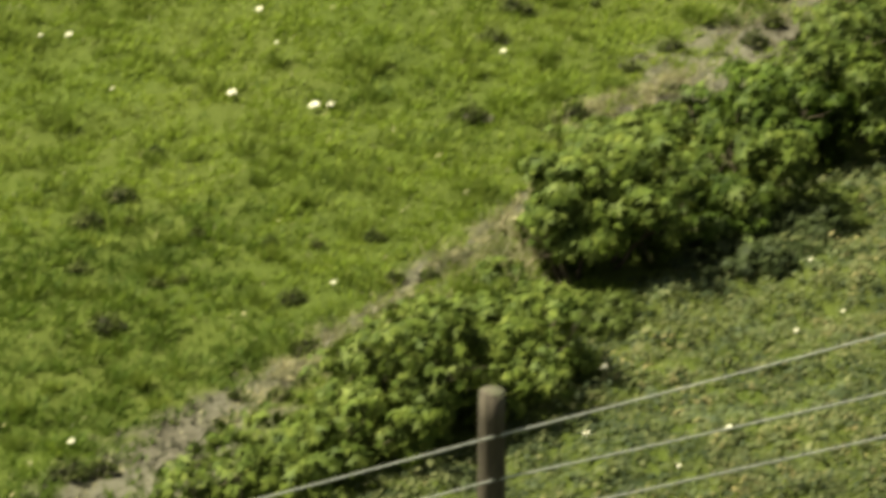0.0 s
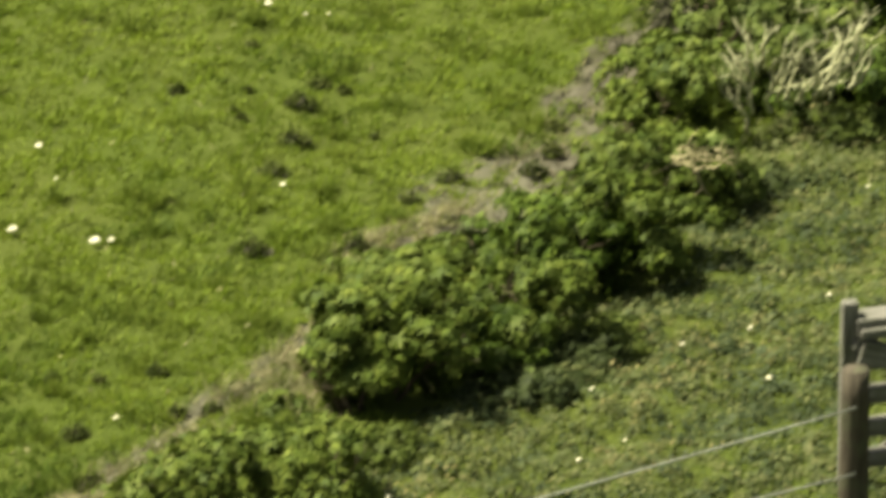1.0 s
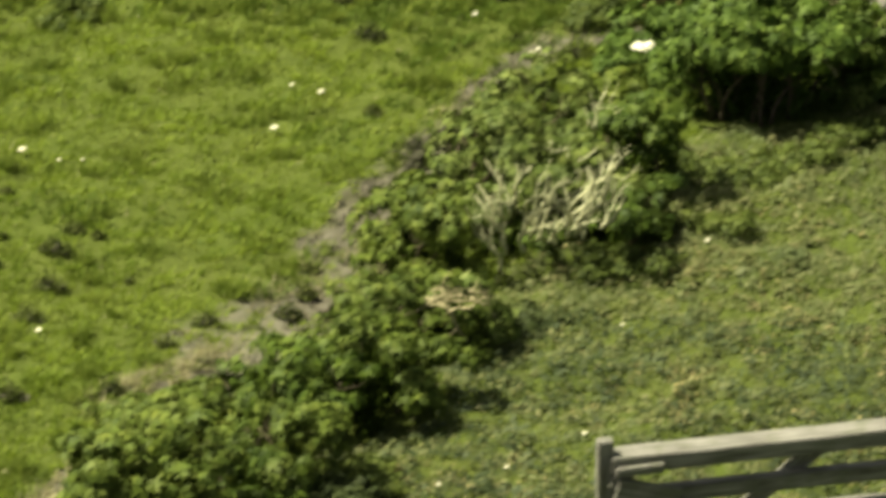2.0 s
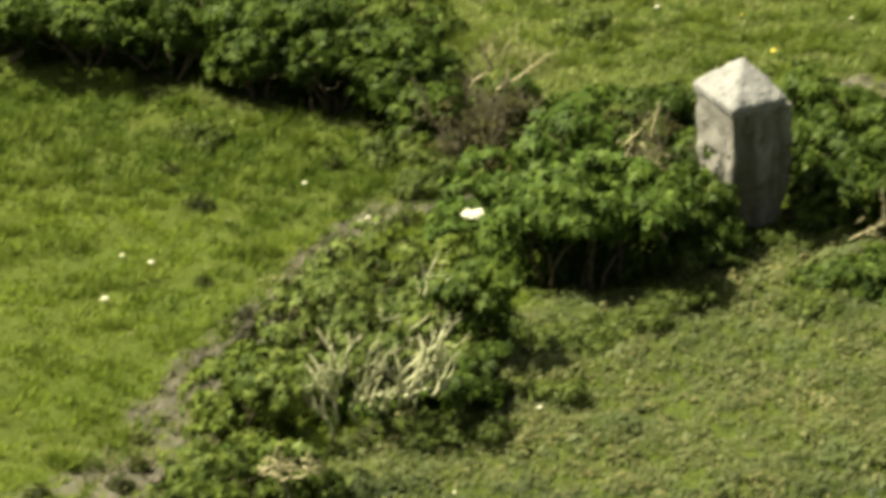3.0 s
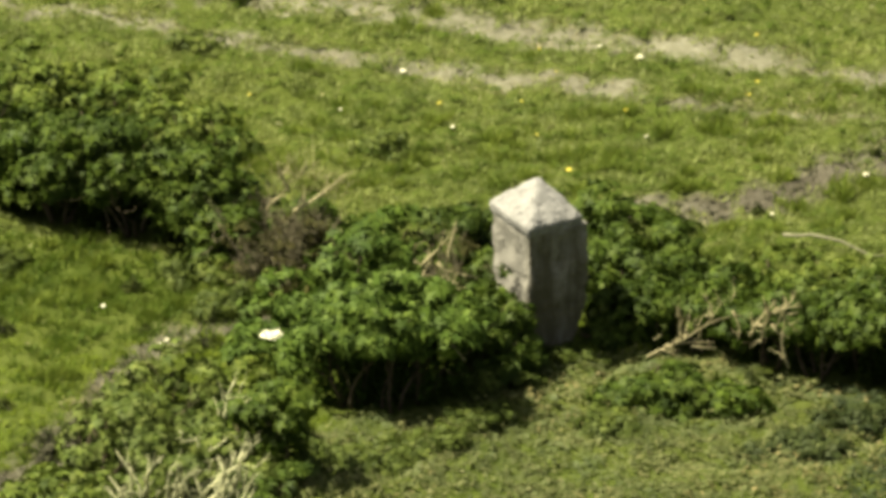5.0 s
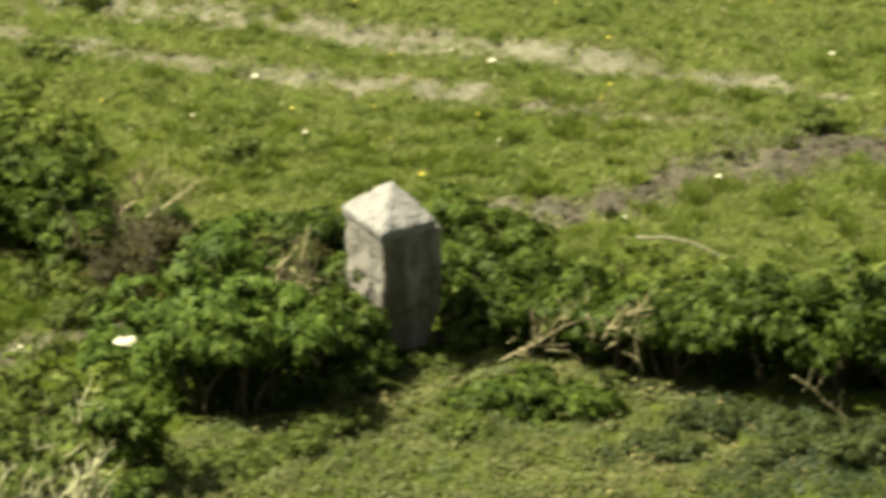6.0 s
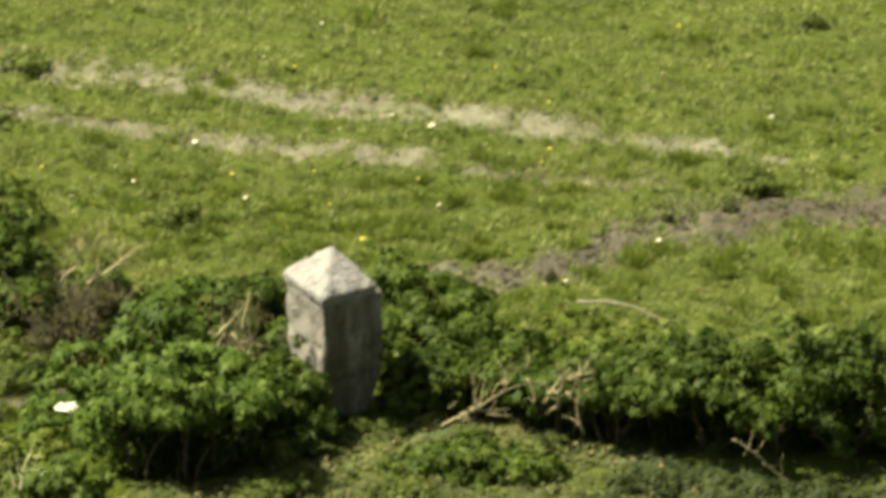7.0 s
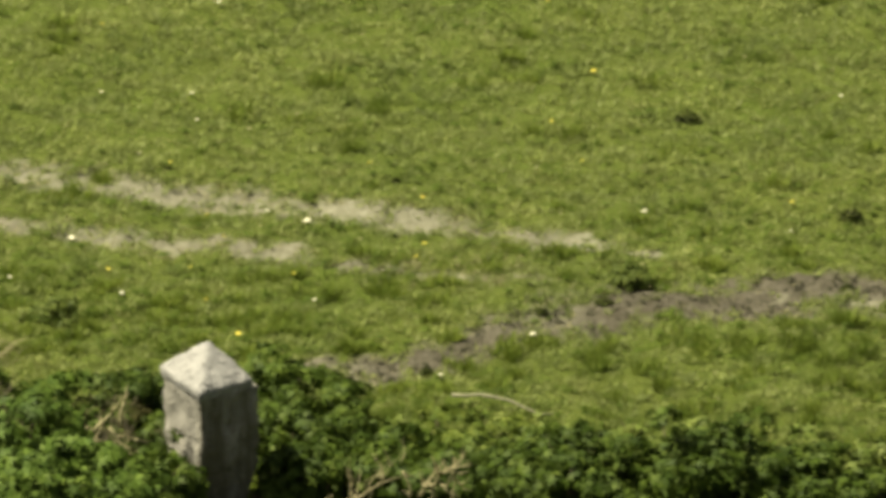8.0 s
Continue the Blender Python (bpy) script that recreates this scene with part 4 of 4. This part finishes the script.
shrub("dark", 2.50, -0.42, 0.39, 0.31, 0.76, 0.34)
shrub("dark", 2.96, -0.55, 0.43, 0.34, 0.77, 0.33)
shrub("dark", 3.43, -0.62, 0.43, 0.34, 0.79, 0.33)
shrub("dark", 3.93, -0.67, 0.45, 0.36, 0.72, 0.20)
shrub("dark", 4.44, -0.66, 0.43, 0.34, 0.62, 0.16)
shrub("nettle", 2.87, -1.68, 0.38, 0.14, 0.06)
shrub("nettle", 2.26, -1.11, 0.39, 0.14, 0.06)
shrub("nettle", 2.94, -1.34, 0.42, 0.13, 0.07)
shrub("nettle", 1.57, -1.56, 0.38, 0.14, 0.06)
shrub("nettle", -4.00, -7.11, 0.26, 0.11, 0.06)
shrub("nettle", -4.19, -7.38, 0.28, 0.14, 0.08)
shrub("nettle", -3.77, -6.80, 0.26, 0.13, 0.07)
shrub("nettle", -2.72, -4.02, 0.26, 0.15, 0.06)
shrub("weed", -6.04, 0.91, 0.18, 0.14, 0.12)
shrub("hedge", 2.04, 0.91, 0.30, 0.24, 0.24)
shrub("dark", 2.21, 0.26, 0.30, 0.24, 0.38, 0.20)
shrub("weed", 3.21, 4.35, 0.06, 0.05, 0.08)
clod(3.23, 4.30, 0.12)
shrub("dark", -2.63, -2.85, 0.26, 0.21, 0.19)
shrub("dark", -2.80, -2.68, 0.21, 0.17, 0.20)
shrub("dark", 0.80, -0.66, 0.38, 0.26, 0.15)
shrub("weed", 0.32, -1.17, 0.17, 0.14, 0.09)
shrub("weed", 0.40, -1.19, 0.21, 0.14, 0.08)
shrub("weed", -1.53, -2.70, 0.24, 0.12, 0.07)
shrub("weed", -2.10, -3.33, 0.26, 0.21, 0.11)
shrub("weed", -3.67, -6.53, 0.28, 0.19, 0.11)
shrub("weed", -4.87, -8.12, 0.27, 0.22, 0.11)
shrub("weed", -0.46, -0.44, 0.22, 0.17, 0.10)
shrub("dark", -0.46, -0.13, 0.21, 0.17, 0.48, 0.10)
shrub("dark", -0.36, -0.25, 0.16, 0.13, 0.34, 0.10)
shrub("weed", -0.02, -0.05, 0.22, 0.17, 0.05)
shrub("dead", -1.93, 1.14, 0.20, 0.16, 0.38)
shrub("dead", -1.78, 1.77, 0.19, 0.15, 0.36)
shrub("dark", -1.57, 1.83, 0.14, 0.11, 0.20)
shrub("weed", -2.21, 0.96, 0.20, 0.16, 0.12)
shrub("weed", -2.46, 1.49, 0.22, 0.17, 0.10)
shrub("weed", -3.91, 1.78, 0.16, 0.13, 0.06)
shrub("weed", -1.10, 3.89, 0.12, 0.09, 0.10)
shrub("weed", -2.23, 7.17, 0.09, 0.07, 0.07)
shrub("weed", -2.54, 6.07, 0.12, 0.09, 0.05)
shrub("weed", -1.55, -1.70, 0.26, 0.20, 0.03)
shrub("weed", -1.21, -1.77, 0.28, 0.22, 0.03)
shrub("weed", -0.86, -1.49, 0.24, 0.19, 0.03)
shrub("weed", -0.59, -1.11, 0.22, 0.17, 0.05)
# Two low dark shrubs added beside the pillar in place of its shade.
shrub("dark", 0.42, 0.42, 0.20, 0.16, 0.18)
shrub("dark", 0.62, 0.55, 0.20, 0.16, 0.20)
shrub("dead", -0.62, 0.95, 0.18, 0.15, 0.30)
shrub("dark", -0.74, 1.50, 0.22, 0.18, 0.26)
shrub("dark", -0.46, 1.15, 0.16, 0.14, 0.24)
shrub("dark", 1.53, -0.09, 0.26, 0.20, 0.43, 0.32)
shrub("dark", 1.84, -0.19, 0.26, 0.20, 0.58, 0.36)
shrub("dark", 0.68, 0.34, 0.22, 0.17, 0.40, 0.26)
shrub("dark", 1.05, 0.24, 0.24, 0.19, 0.40, 0.28)
shrub("dark", 0.83, -0.78, 0.33, 0.27, 0.17, 0.06)
shrub("dead", -1.93, 1.50, 0.27, 0.21, 0.48)
shrub("dead", -1.74, 1.80, 0.16, 0.13, 0.34)
shrub("dark", -2.40, 2.38, 0.26, 0.20, 0.48, 0.18)
shrub("dark", 1.14, -0.79, 0.22, 0.17, 0.10)
shrub("dark", 0.60, -0.76, 0.22, 0.17, 0.08)
shrub("pale", -2.14, -2.65, 0.22, 0.17, 0.42, 0.12)
shrub("hedge", -5.21, -8.85, 0.24, 0.19, 0.42)
shrub("hedge", -5.44, -8.33, 0.22, 0.17, 0.28)
shrub("hedge", -5.68, -8.54, 0.22, 0.17, 0.30)
shrub("dark", -0.71, 1.82, 0.24, 0.19, 0.34)
shrub("dark", -0.46, 1.95, 0.16, 0.13, 0.40)
shrub("dead", -0.79, 1.56, 0.18, 0.14, 0.28)
clod(-5.81, -3.72, 0.15)
clod(-5.91, -4.16, 0.13)
clod(-5.97, -5.34, 0.17)
clod(-7.90, -6.02, 0.07)
clod(-8.04, -6.70, 0.14)
clod(-8.21, -7.08, 0.15)
clod(-8.17, -7.73, 0.12)
clod(-7.91, -8.47, 0.15)
clod(-7.03, -7.30, 0.08)
clod(-6.75, -7.26, 0.07)
clod(-6.41, -7.11, 0.09)
clod(-7.67, -7.88, 0.07)
clod(-7.52, -7.81, 0.07)
clod(-6.83, -7.95, 0.12)
clod(-6.68, -8.61, 0.14)
clod(-7.89, -10.41, 0.16)
clod(-7.70, -10.32, 0.12)
clod(-6.77, -9.23, 0.10)
clod(-7.04, -9.26, 0.05)
clod(-6.02, -7.59, 0.09)
clod(-6.22, -7.68, 0.07)
clod(-7.93, -7.07, 0.07)
clod(-7.49, -7.23, 0.07)
clod(-6.64, -2.94, 0.09)
clod(-6.20, -2.17, 0.05)
clod(-6.18, -2.89, 0.05)
clod(-5.81, -3.13, 0.14)
clod(-5.72, -2.73, 0.11)
clod(-5.55, -2.82, 0.06)
clod(-6.25, -3.27, 0.06)
clod(-6.18, -3.43, 0.05)
clod(-5.30, -3.44, 0.05)
clod(-3.45, -1.50, 0.33)
clod(-3.75, -2.76, 0.12)
clod(-4.22, -4.01, 0.13)
clod(-4.12, -3.73, 0.10)
clod(-4.75, -4.18, 0.12)
clod(-4.99, -4.54, 0.10)
clod(-5.30, -5.30, 0.12)
clod(-4.12, -3.28, 0.09)
clod(-4.04, 1.89, 0.17)
clod(-3.87, 0.54, 0.15)
clod(-4.10, 1.14, 0.10)
clod(-2.94, 1.28, 0.11)
clod(-2.83, 0.53, 0.08)
clod(-2.41, 0.26, 0.17)
clod(-3.79, -0.79, 0.09)
clod(-3.53, -1.94, 0.13)
clod(3.92, 7.77, 0.13)
clod(4.99, 5.60, 0.12)
clod(1.56, 6.56, 0.05)
clod(1.58, 2.72, 0.07)
clod(2.97, 3.88, 0.09)
clod(2.50, 3.72, 0.06)
clod(4.81, 4.09, 0.08)
bloom("white", -7.50, -5.23, 0.045)
bloom("white", -6.96, -5.35, 0.052)
bloom("white", -6.86, -5.31, 0.034)
bloom("white", -7.46, -3.97, 0.036)
bloom("white", -8.65, -4.44, 0.034)
bloom("white", -8.83, -4.48, 0.026)
bloom("white", -8.28, -5.16, 0.018)
bloom("white", -7.30, -4.43, 0.018)
bloom("white", -6.59, -7.82, 0.026)
bloom("white", -7.92, -10.03, 0.032)
bloom("white", -5.83, -4.39, 0.030)
bloom("white", -4.83, -6.10, 0.030)
bloom("white", -4.87, -8.78, 0.036)
bloom("white", -4.90, -9.73, 0.036)
bloom("white", -4.07, -9.63, 0.034)
bloom("white", -4.33, -10.11, 0.022)
bloom("white", -3.47, -7.94, 0.020)
bloom("white", -3.74, -8.23, 0.024)
bloom("white", -6.53, -0.99, 0.048)
bloom("white", -6.15, -1.52, 0.040)
bloom("white", -5.89, -1.63, 0.018)
bloom("white", -5.74, -1.56, 0.018)
bloom("white", -4.46, -1.04, 0.040)
bloom("white", -4.16, -0.52, 0.034)
bloom("white", -4.37, -0.39, 0.024)
bloom("white", -2.27, -5.85, 0.024)
bloom("white", -2.75, -6.38, 0.022)
bloom("white", -2.62, -7.06, 0.032)
bloom("white", -3.17, -6.64, 0.022)
bloom("white", -2.05, -4.20, 0.022)
bloom("white", -1.50, -3.01, 0.030)
bloom("white", -3.70, -7.35, 0.020)
bloom("white", -3.14, 0.94, 0.026)
bloom("white", -3.43, 3.58, 0.040)
bloom("white", -1.44, 4.70, 0.022)
bloom("white", -0.61, 4.31, 0.026)
bloom("white", -2.73, 0.12, 0.036, 0.09)
bloom("white", -2.68, 0.23, 0.026, 0.09)
bloom("white", -0.96, 5.57, 0.038)
bloom("white", 0.83, 5.62, 0.042)
bloom("white", 0.54, 5.93, 0.022)
bloom("white", 3.42, 5.71, 0.034)
bloom("white", 2.39, 3.20, 0.034)
bloom("white", 1.67, 2.54, 0.024)
bloom("white", 0.82, 4.09, 0.022)
bloom("white", 3.43, -0.55, 0.022)
bloom("white", 3.27, 0.85, 0.022)
bloom("white", 4.50, 5.28, 0.018)
bloom("white", -0.67, 8.61, 0.022)
bloom("white", 0.04, 8.42, 0.026)
bloom("white", 0.07, 7.97, 0.020)
bloom("white", 0.33, 10.55, 0.030)
bloom("white", 5.19, 8.25, 0.024)
bloom("yellow", -0.70, 4.75, 0.024)
bloom("yellow", -2.12, 5.10, 0.020)
bloom("yellow", 0.23, 3.48, 0.036)
bloom("yellow", 0.69, 4.64, 0.022)
bloom("yellow", 0.01, 4.13, 0.016)
bloom("yellow", 1.74, 6.08, 0.024)
bloom("yellow", 1.70, 5.17, 0.026)
bloom("yellow", -0.17, 6.97, 0.020)
bloom("yellow", 1.62, 4.83, 0.022)
bloom("yellow", -0.08, 4.86, 0.016)
bloom("yellow", 0.08, 5.95, 0.022)
bloom("yellow", 0.19, 5.38, 0.016)
bloom("yellow", 3.27, 8.91, 0.034)
bloom("yellow", 2.85, 7.75, 0.022)
bloom("yellow", -0.63, 10.08, 0.022)
bloom("yellow", 4.57, 5.90, 0.022)
bloom("yellow", 3.01, 10.45, 0.022)
bloom("yellow", 3.03, 6.90, 0.016)
bloom("yellow", 1.37, 6.81, 0.016)
bloom("white", -1.98, -0.36, 0.074, 0.36)
bloom("white", -1.92, -0.33, 0.070, 0.36)
bloom("white", -1.94, -0.41, 0.060, 0.36)
dry_clump(-6.90, -9.27, 0.09, 0.08)
dry_clump(-6.79, -8.95, 0.07, 0.09)
dry_clump(-6.79, -8.93, 0.13, 0.07)
dry_clump(-6.62, -8.92, 0.11, 0.06)
dry_clump(-6.57, -8.99, 0.10, 0.09)
dry_clump(-6.54, -8.53, 0.12, 0.08)
dry_clump(-6.55, -8.41, 0.12, 0.07)
dry_clump(-6.38, -8.68, 0.11, 0.10)
dry_clump(-6.37, -8.54, 0.10, 0.10)
dry_clump(-6.26, -8.11, 0.08, 0.06)
dry_clump(-6.17, -8.16, 0.11, 0.07)
dry_clump(-6.19, -8.03, 0.09, 0.08)
dry_clump(-6.09, -8.16, 0.11, 0.10)
dry_clump(-5.98, -8.09, 0.11, 0.06)
dry_clump(-5.91, -7.97, 0.12, 0.08)
dry_clump(-5.91, -7.52, 0.12, 0.08)
dry_clump(-5.92, -7.34, 0.12, 0.10)
dry_clump(-5.86, -7.58, 0.09, 0.06)
dry_clump(-5.77, -7.45, 0.12, 0.05)
dry_clump(-5.68, -7.00, 0.11, 0.07)
dry_clump(-5.53, -7.32, 0.10, 0.10)
dry_clump(-5.60, -6.79, 0.11, 0.05)
dry_clump(-5.20, -5.18, 0.10, 0.06)
dry_clump(-5.14, -5.23, 0.09, 0.09)
dry_clump(-4.98, -5.03, 0.09, 0.07)
dry_clump(-4.93, -5.01, 0.10, 0.07)
dry_clump(-4.83, -4.92, 0.09, 0.08)
dry_clump(-4.83, -4.80, 0.12, 0.07)
dry_clump(-4.73, -4.65, 0.09, 0.07)
dry_clump(-4.71, -4.73, 0.10, 0.05)
dry_clump(-4.57, -4.62, 0.10, 0.06)
dry_clump(2.08, 4.46, 0.09, 0.07)
dry_clump(2.22, 4.34, 0.05, 0.05)
dry_clump(2.49, 4.50, 0.10, 0.04)
dry_clump(1.90, 4.79, 0.08, 0.06)
dry_clump(1.33, 4.83, 0.06, 0.07)
dry_clump(2.28, 4.83, 0.09, 0.04)
dry_clump(2.10, 4.86, 0.05, 0.07)
dry_clump(1.58, 4.82, 0.10, 0.07)
dry_clump(1.65, 4.33, 0.08, 0.06)
dry_clump(1.55, 4.35, 0.08, 0.07)
dry_clump(2.44, 4.73, 0.07, 0.04)
dry_clump(1.50, 4.93, 0.07, 0.06)
dry_clump(1.30, 4.53, 0.07, 0.05)
dry_clump(2.34, 4.62, 0.07, 0.05)
dry_clump(2.21, 4.90, 0.10, 0.04)
dry_clump(2.24, 4.39, 0.05, 0.06)
dry_clump(-5.63, -6.86, 0.11, 0.14)
dry_clump(-5.51, -7.24, 0.13, 0.15)
dry_clump(-5.42, -7.70, 0.11, 0.14)
dry_clump(-5.54, -7.48, 0.10, 0.13)
dry_clump(-5.71, -7.10, 0.08, 0.10)
dry_clump(-6.01, -7.29, 0.08, 0.07)
dry_clump(-6.21, -7.77, 0.09, 0.06)
dry_clump(-6.37, -8.25, 0.10, 0.06)
dry_clump(-5.00, -5.08, 0.08, 0.07)
dry_clump(-4.77, -4.81, 0.09, 0.07)
dry_clump(-5.37, -5.56, 0.08, 0.12)
dry_clump(-1.56, 3.24, 0.12, 0.15)
dry_clump(-1.80, 3.46, 0.10, 0.20)
dry_clump(-3.08, -0.57, 0.10, 0.10)
dry_clump(-6.27, -8.31, 0.12, 0.10)
dry_clump(-6.59, -8.87, 0.10, 0.07)
dry_clump(-6.82, -9.26, 0.10, 0.06)
dry_clump(-7.05, -9.58, 0.09, 0.06)
dry_clump(-5.79, -7.43, 0.10, 0.09)
dry_clump(-5.18, -5.17, 0.09, 0.08)
dry_clump(-4.39, -3.66, 0.10, 0.09)
dry_clump(-4.19, -3.20, 0.09, 0.08)
dry_clump(-3.55, -2.04, 0.09, 0.07)
dry_clump(-3.82, -2.96, 0.10, 0.07)
dry_clump(-4.10, -3.50, 0.10, 0.06)
dry_clump(-3.23, -0.86, 0.09, 0.07)

# bare branches in the hedge
rng = np.random.default_rng(7)
for x, y, z, way, length, radius, forks in (
        (0.64, -0.62, 0.32, (0.88, 0.00, 0.48), 0.66, 0.010, 5), (0.76, -0.62, 0.39, (0.95, 0.00, 0.33), 0.35, 0.010, 4),
        (0.87, -0.62, 0.46, (-0.04, 0.00, 1.00), 0.36, 0.010, 3), (0.94, -0.62, 0.39, (0.96, 0.00, -0.29), 0.18, 0.009, 3),
        (1.33, -0.85, 0.55, (0.63, 0.00, 0.78), 0.36, 0.013, 4), (1.49, -0.85, 0.72, (0.92, 0.00, 0.38), 0.21, 0.010, 3),
        (1.54, -0.85, 0.73, (0.52, 0.00, -0.85), 0.27, 0.010, 3), (1.60, -0.85, 0.30, (-0.38, 0.00, 0.93), 0.39, 0.010, 3),
        (1.22, -0.62, 0.63, (0.63, 0.00, -0.77), 0.22, 0.010, 3), (-0.71, 0.12, 0.72, (-0.12, 0.00, 0.99), 0.30, 0.013, 2),
        (-0.85, 0.12, 0.75, (0.42, 0.00, -0.91), 0.27, 0.015, 3), (-0.79, 0.12, 0.71, (0.62, 0.00, -0.79), 0.30, 0.013, 2),
        (-0.66, 0.12, 0.64, (0.98, 0.00, -0.21), 0.18, 0.012, 2), (-0.95, 0.12, 0.72, (0.83, 0.00, -0.55), 0.15, 0.012, 2),
        (-0.90, 0.12, 0.68, (0.49, 0.00, 0.87), 0.34, 0.012, 2), (-0.91, 0.12, 0.57, (0.34, 0.00, 0.94), 0.18, 0.012, 2),
        (-0.75, -0.95, 0.60, (0.65, 0.00, -0.76), 0.24, 0.011, 2), (-1.82, 1.15, 0.81, (-0.37, 0.00, 0.93), 0.25, 0.017, 2),
        (-1.79, 1.15, 0.65, (0.82, 0.00, 0.57), 0.47, 0.017, 3), (-1.98, 1.15, 0.68, (0.49, 0.00, 0.87), 0.29, 0.011, 3),
        (2.61, -1.05, 0.37, (0.75, 0.00, -0.66), 0.31, 0.006, 2), (2.82, -1.05, 0.20, (0.78, 0.00, -0.63), 0.38, 0.007, 3),
        (2.69, -1.05, 0.24, (0.49, 0.00, 0.87), 0.19, 0.005, 2)):
    dead_branch(x, y, z, way, length, radius, forks, depth=1, wander=0.26)
# fine twigs about the fallen branches
for x0, z0, x1, z1, y, count in ((0.67, 0.36, 1.22, 0.64, -0.66, 8), (1.33, 0.58, 1.67, 0.77, -0.90, 12), (-0.92, 0.50, -0.66, 0.44, 0.16, 7)):
    for i in range(count):
        k = rng.uniform(0, 1)
        slant = radians(rng.uniform(-50, 110))
        dead_branch(x0 + (x1 - x0) * k, y + rng.uniform(-0.04, 0.05), z0 + (z1 - z0) * k + rng.uniform(-0.04, 0.12),
                    (math.cos(slant), rng.uniform(-0.4, 0.2), math.sin(slant)), rng.uniform(0.10, 0.22), rng.uniform(0.006, 0.010), 2, False, 1, 0.6)
for x, y, way in ((-5.57, -6.90, (0.5, -0.2, 0.6)), (-5.48, -7.25, (-0.4, -0.1, 0.7)), (-5.63, -7.06, (0.2, 0.1, 0.8)), (-5.48, -7.64, (0.7, -0.3, 0.3)), (-5.39, -7.44, (-0.2, -0.3, 0.7))):
    dead_branch(x, y, 0.05, way, rng.uniform(0.22, 0.34), 0.010, 6)
fallen_stick((1.73, 2.15), (2.44, 1.79), 0.015)
for i in range(42):
    k = i / 41
    slant = radians(114 - 64 * k + rng.uniform(-20, 20))
    dead_branch(-2.93 + 0.76 * k + rng.uniform(-0.09, 0.09), -3.30 + rng.uniform(-0.10, 0.1), 0.03 + 0.36 * k + rng.uniform(-0.05, 0.36),
                (math.cos(slant), rng.uniform(-0.25, 0.1), math.sin(slant)), rng.uniform(0.24, 0.44), rng.uniform(0.012, 0.020), 3, True, 1, 0.48)
for i in range(10):
    slant = radians(rng.uniform(-75, 60))
    dead_branch(-3.17 + rng.uniform(-0.17, 0.16), -4.74 + rng.uniform(-0.06, 0.1), 0.50 + rng.uniform(-0.16, 0.08),
                (math.cos(slant), -0.2, math.sin(slant)), rng.uniform(0.24, 0.40), rng.uniform(0.008, 0.013), 2, False, 1, 0.5, -0.14)
for x, y, z, way, length in ((-2.30, -1.80, 0.36, (0.0, 0.0, 0.9), 0.35), (-2.20, -1.80, 0.36, (0.3, 0.0, 0.8), 0.30)):
    dead_branch(x, y, z, way, length, 0.012, 3, True, 1)

# pale twigs poking from the light green shrubs
for x, y, z, (across, up), length, radius in (
        (-2.26, -2.30, 0.60, (0.01, 1.00), 0.15, 0.012), (-2.25, -2.30, 0.72, (-0.28, 0.96), 0.17, 0.009), (-2.25, -2.30, 0.73, (0.98, 0.17), 0.16, 0.007),
        (-2.12, -2.30, 0.71, (0.80, 0.60), 0.07, 0.006), (-2.55, -2.85, 0.74, (0.26, -0.97), 0.10, 0.008), (-2.53, -2.85, 0.67, (0.92, -0.40), 0.14, 0.008),
        (-2.43, -2.85, 0.62, (0.42, 0.91), 0.10, 0.007), (-2.69, -2.85, 0.48, (0.57, 0.82), 0.07, 0.008), (-2.44, -2.85, 0.49, (0.92, 0.40), 0.21, 0.009),
        (-2.36, -2.85, 0.59, (0.85, 0.53), 0.19, 0.009), (-2.41, -2.90, 0.36, (0.80, 0.61), 0.24, 0.010), (-2.42, -2.90, 0.34, (0.96, 0.28), 0.20, 0.009),
        (-2.83, -2.90, 0.33, (0.31, -0.95), 0.15, 0.011), (-2.79, -2.90, 0.21, (0.51, 0.86), 0.12, 0.009), (-2.60, -2.90, 0.30, (0.96, 0.28), 0.20, 0.010),
        (-2.07, -2.75, 0.39, (0.96, 0.27), 0.17, 0.008), (-2.66, -2.90, 0.22, (0.95, 0.30), 0.22, 0.009), (-2.36, -2.90, 0.43, (0.36, 0.93), 0.12, 0.008)):
    dead_branch(x, y, z, (across, 0.0, up), length, radius, 2, True, 1, 0.3)

# ---------------------------------------------------------------- grass, weeds and crumbs of earth
dry_grass()
grass()
crumbs()
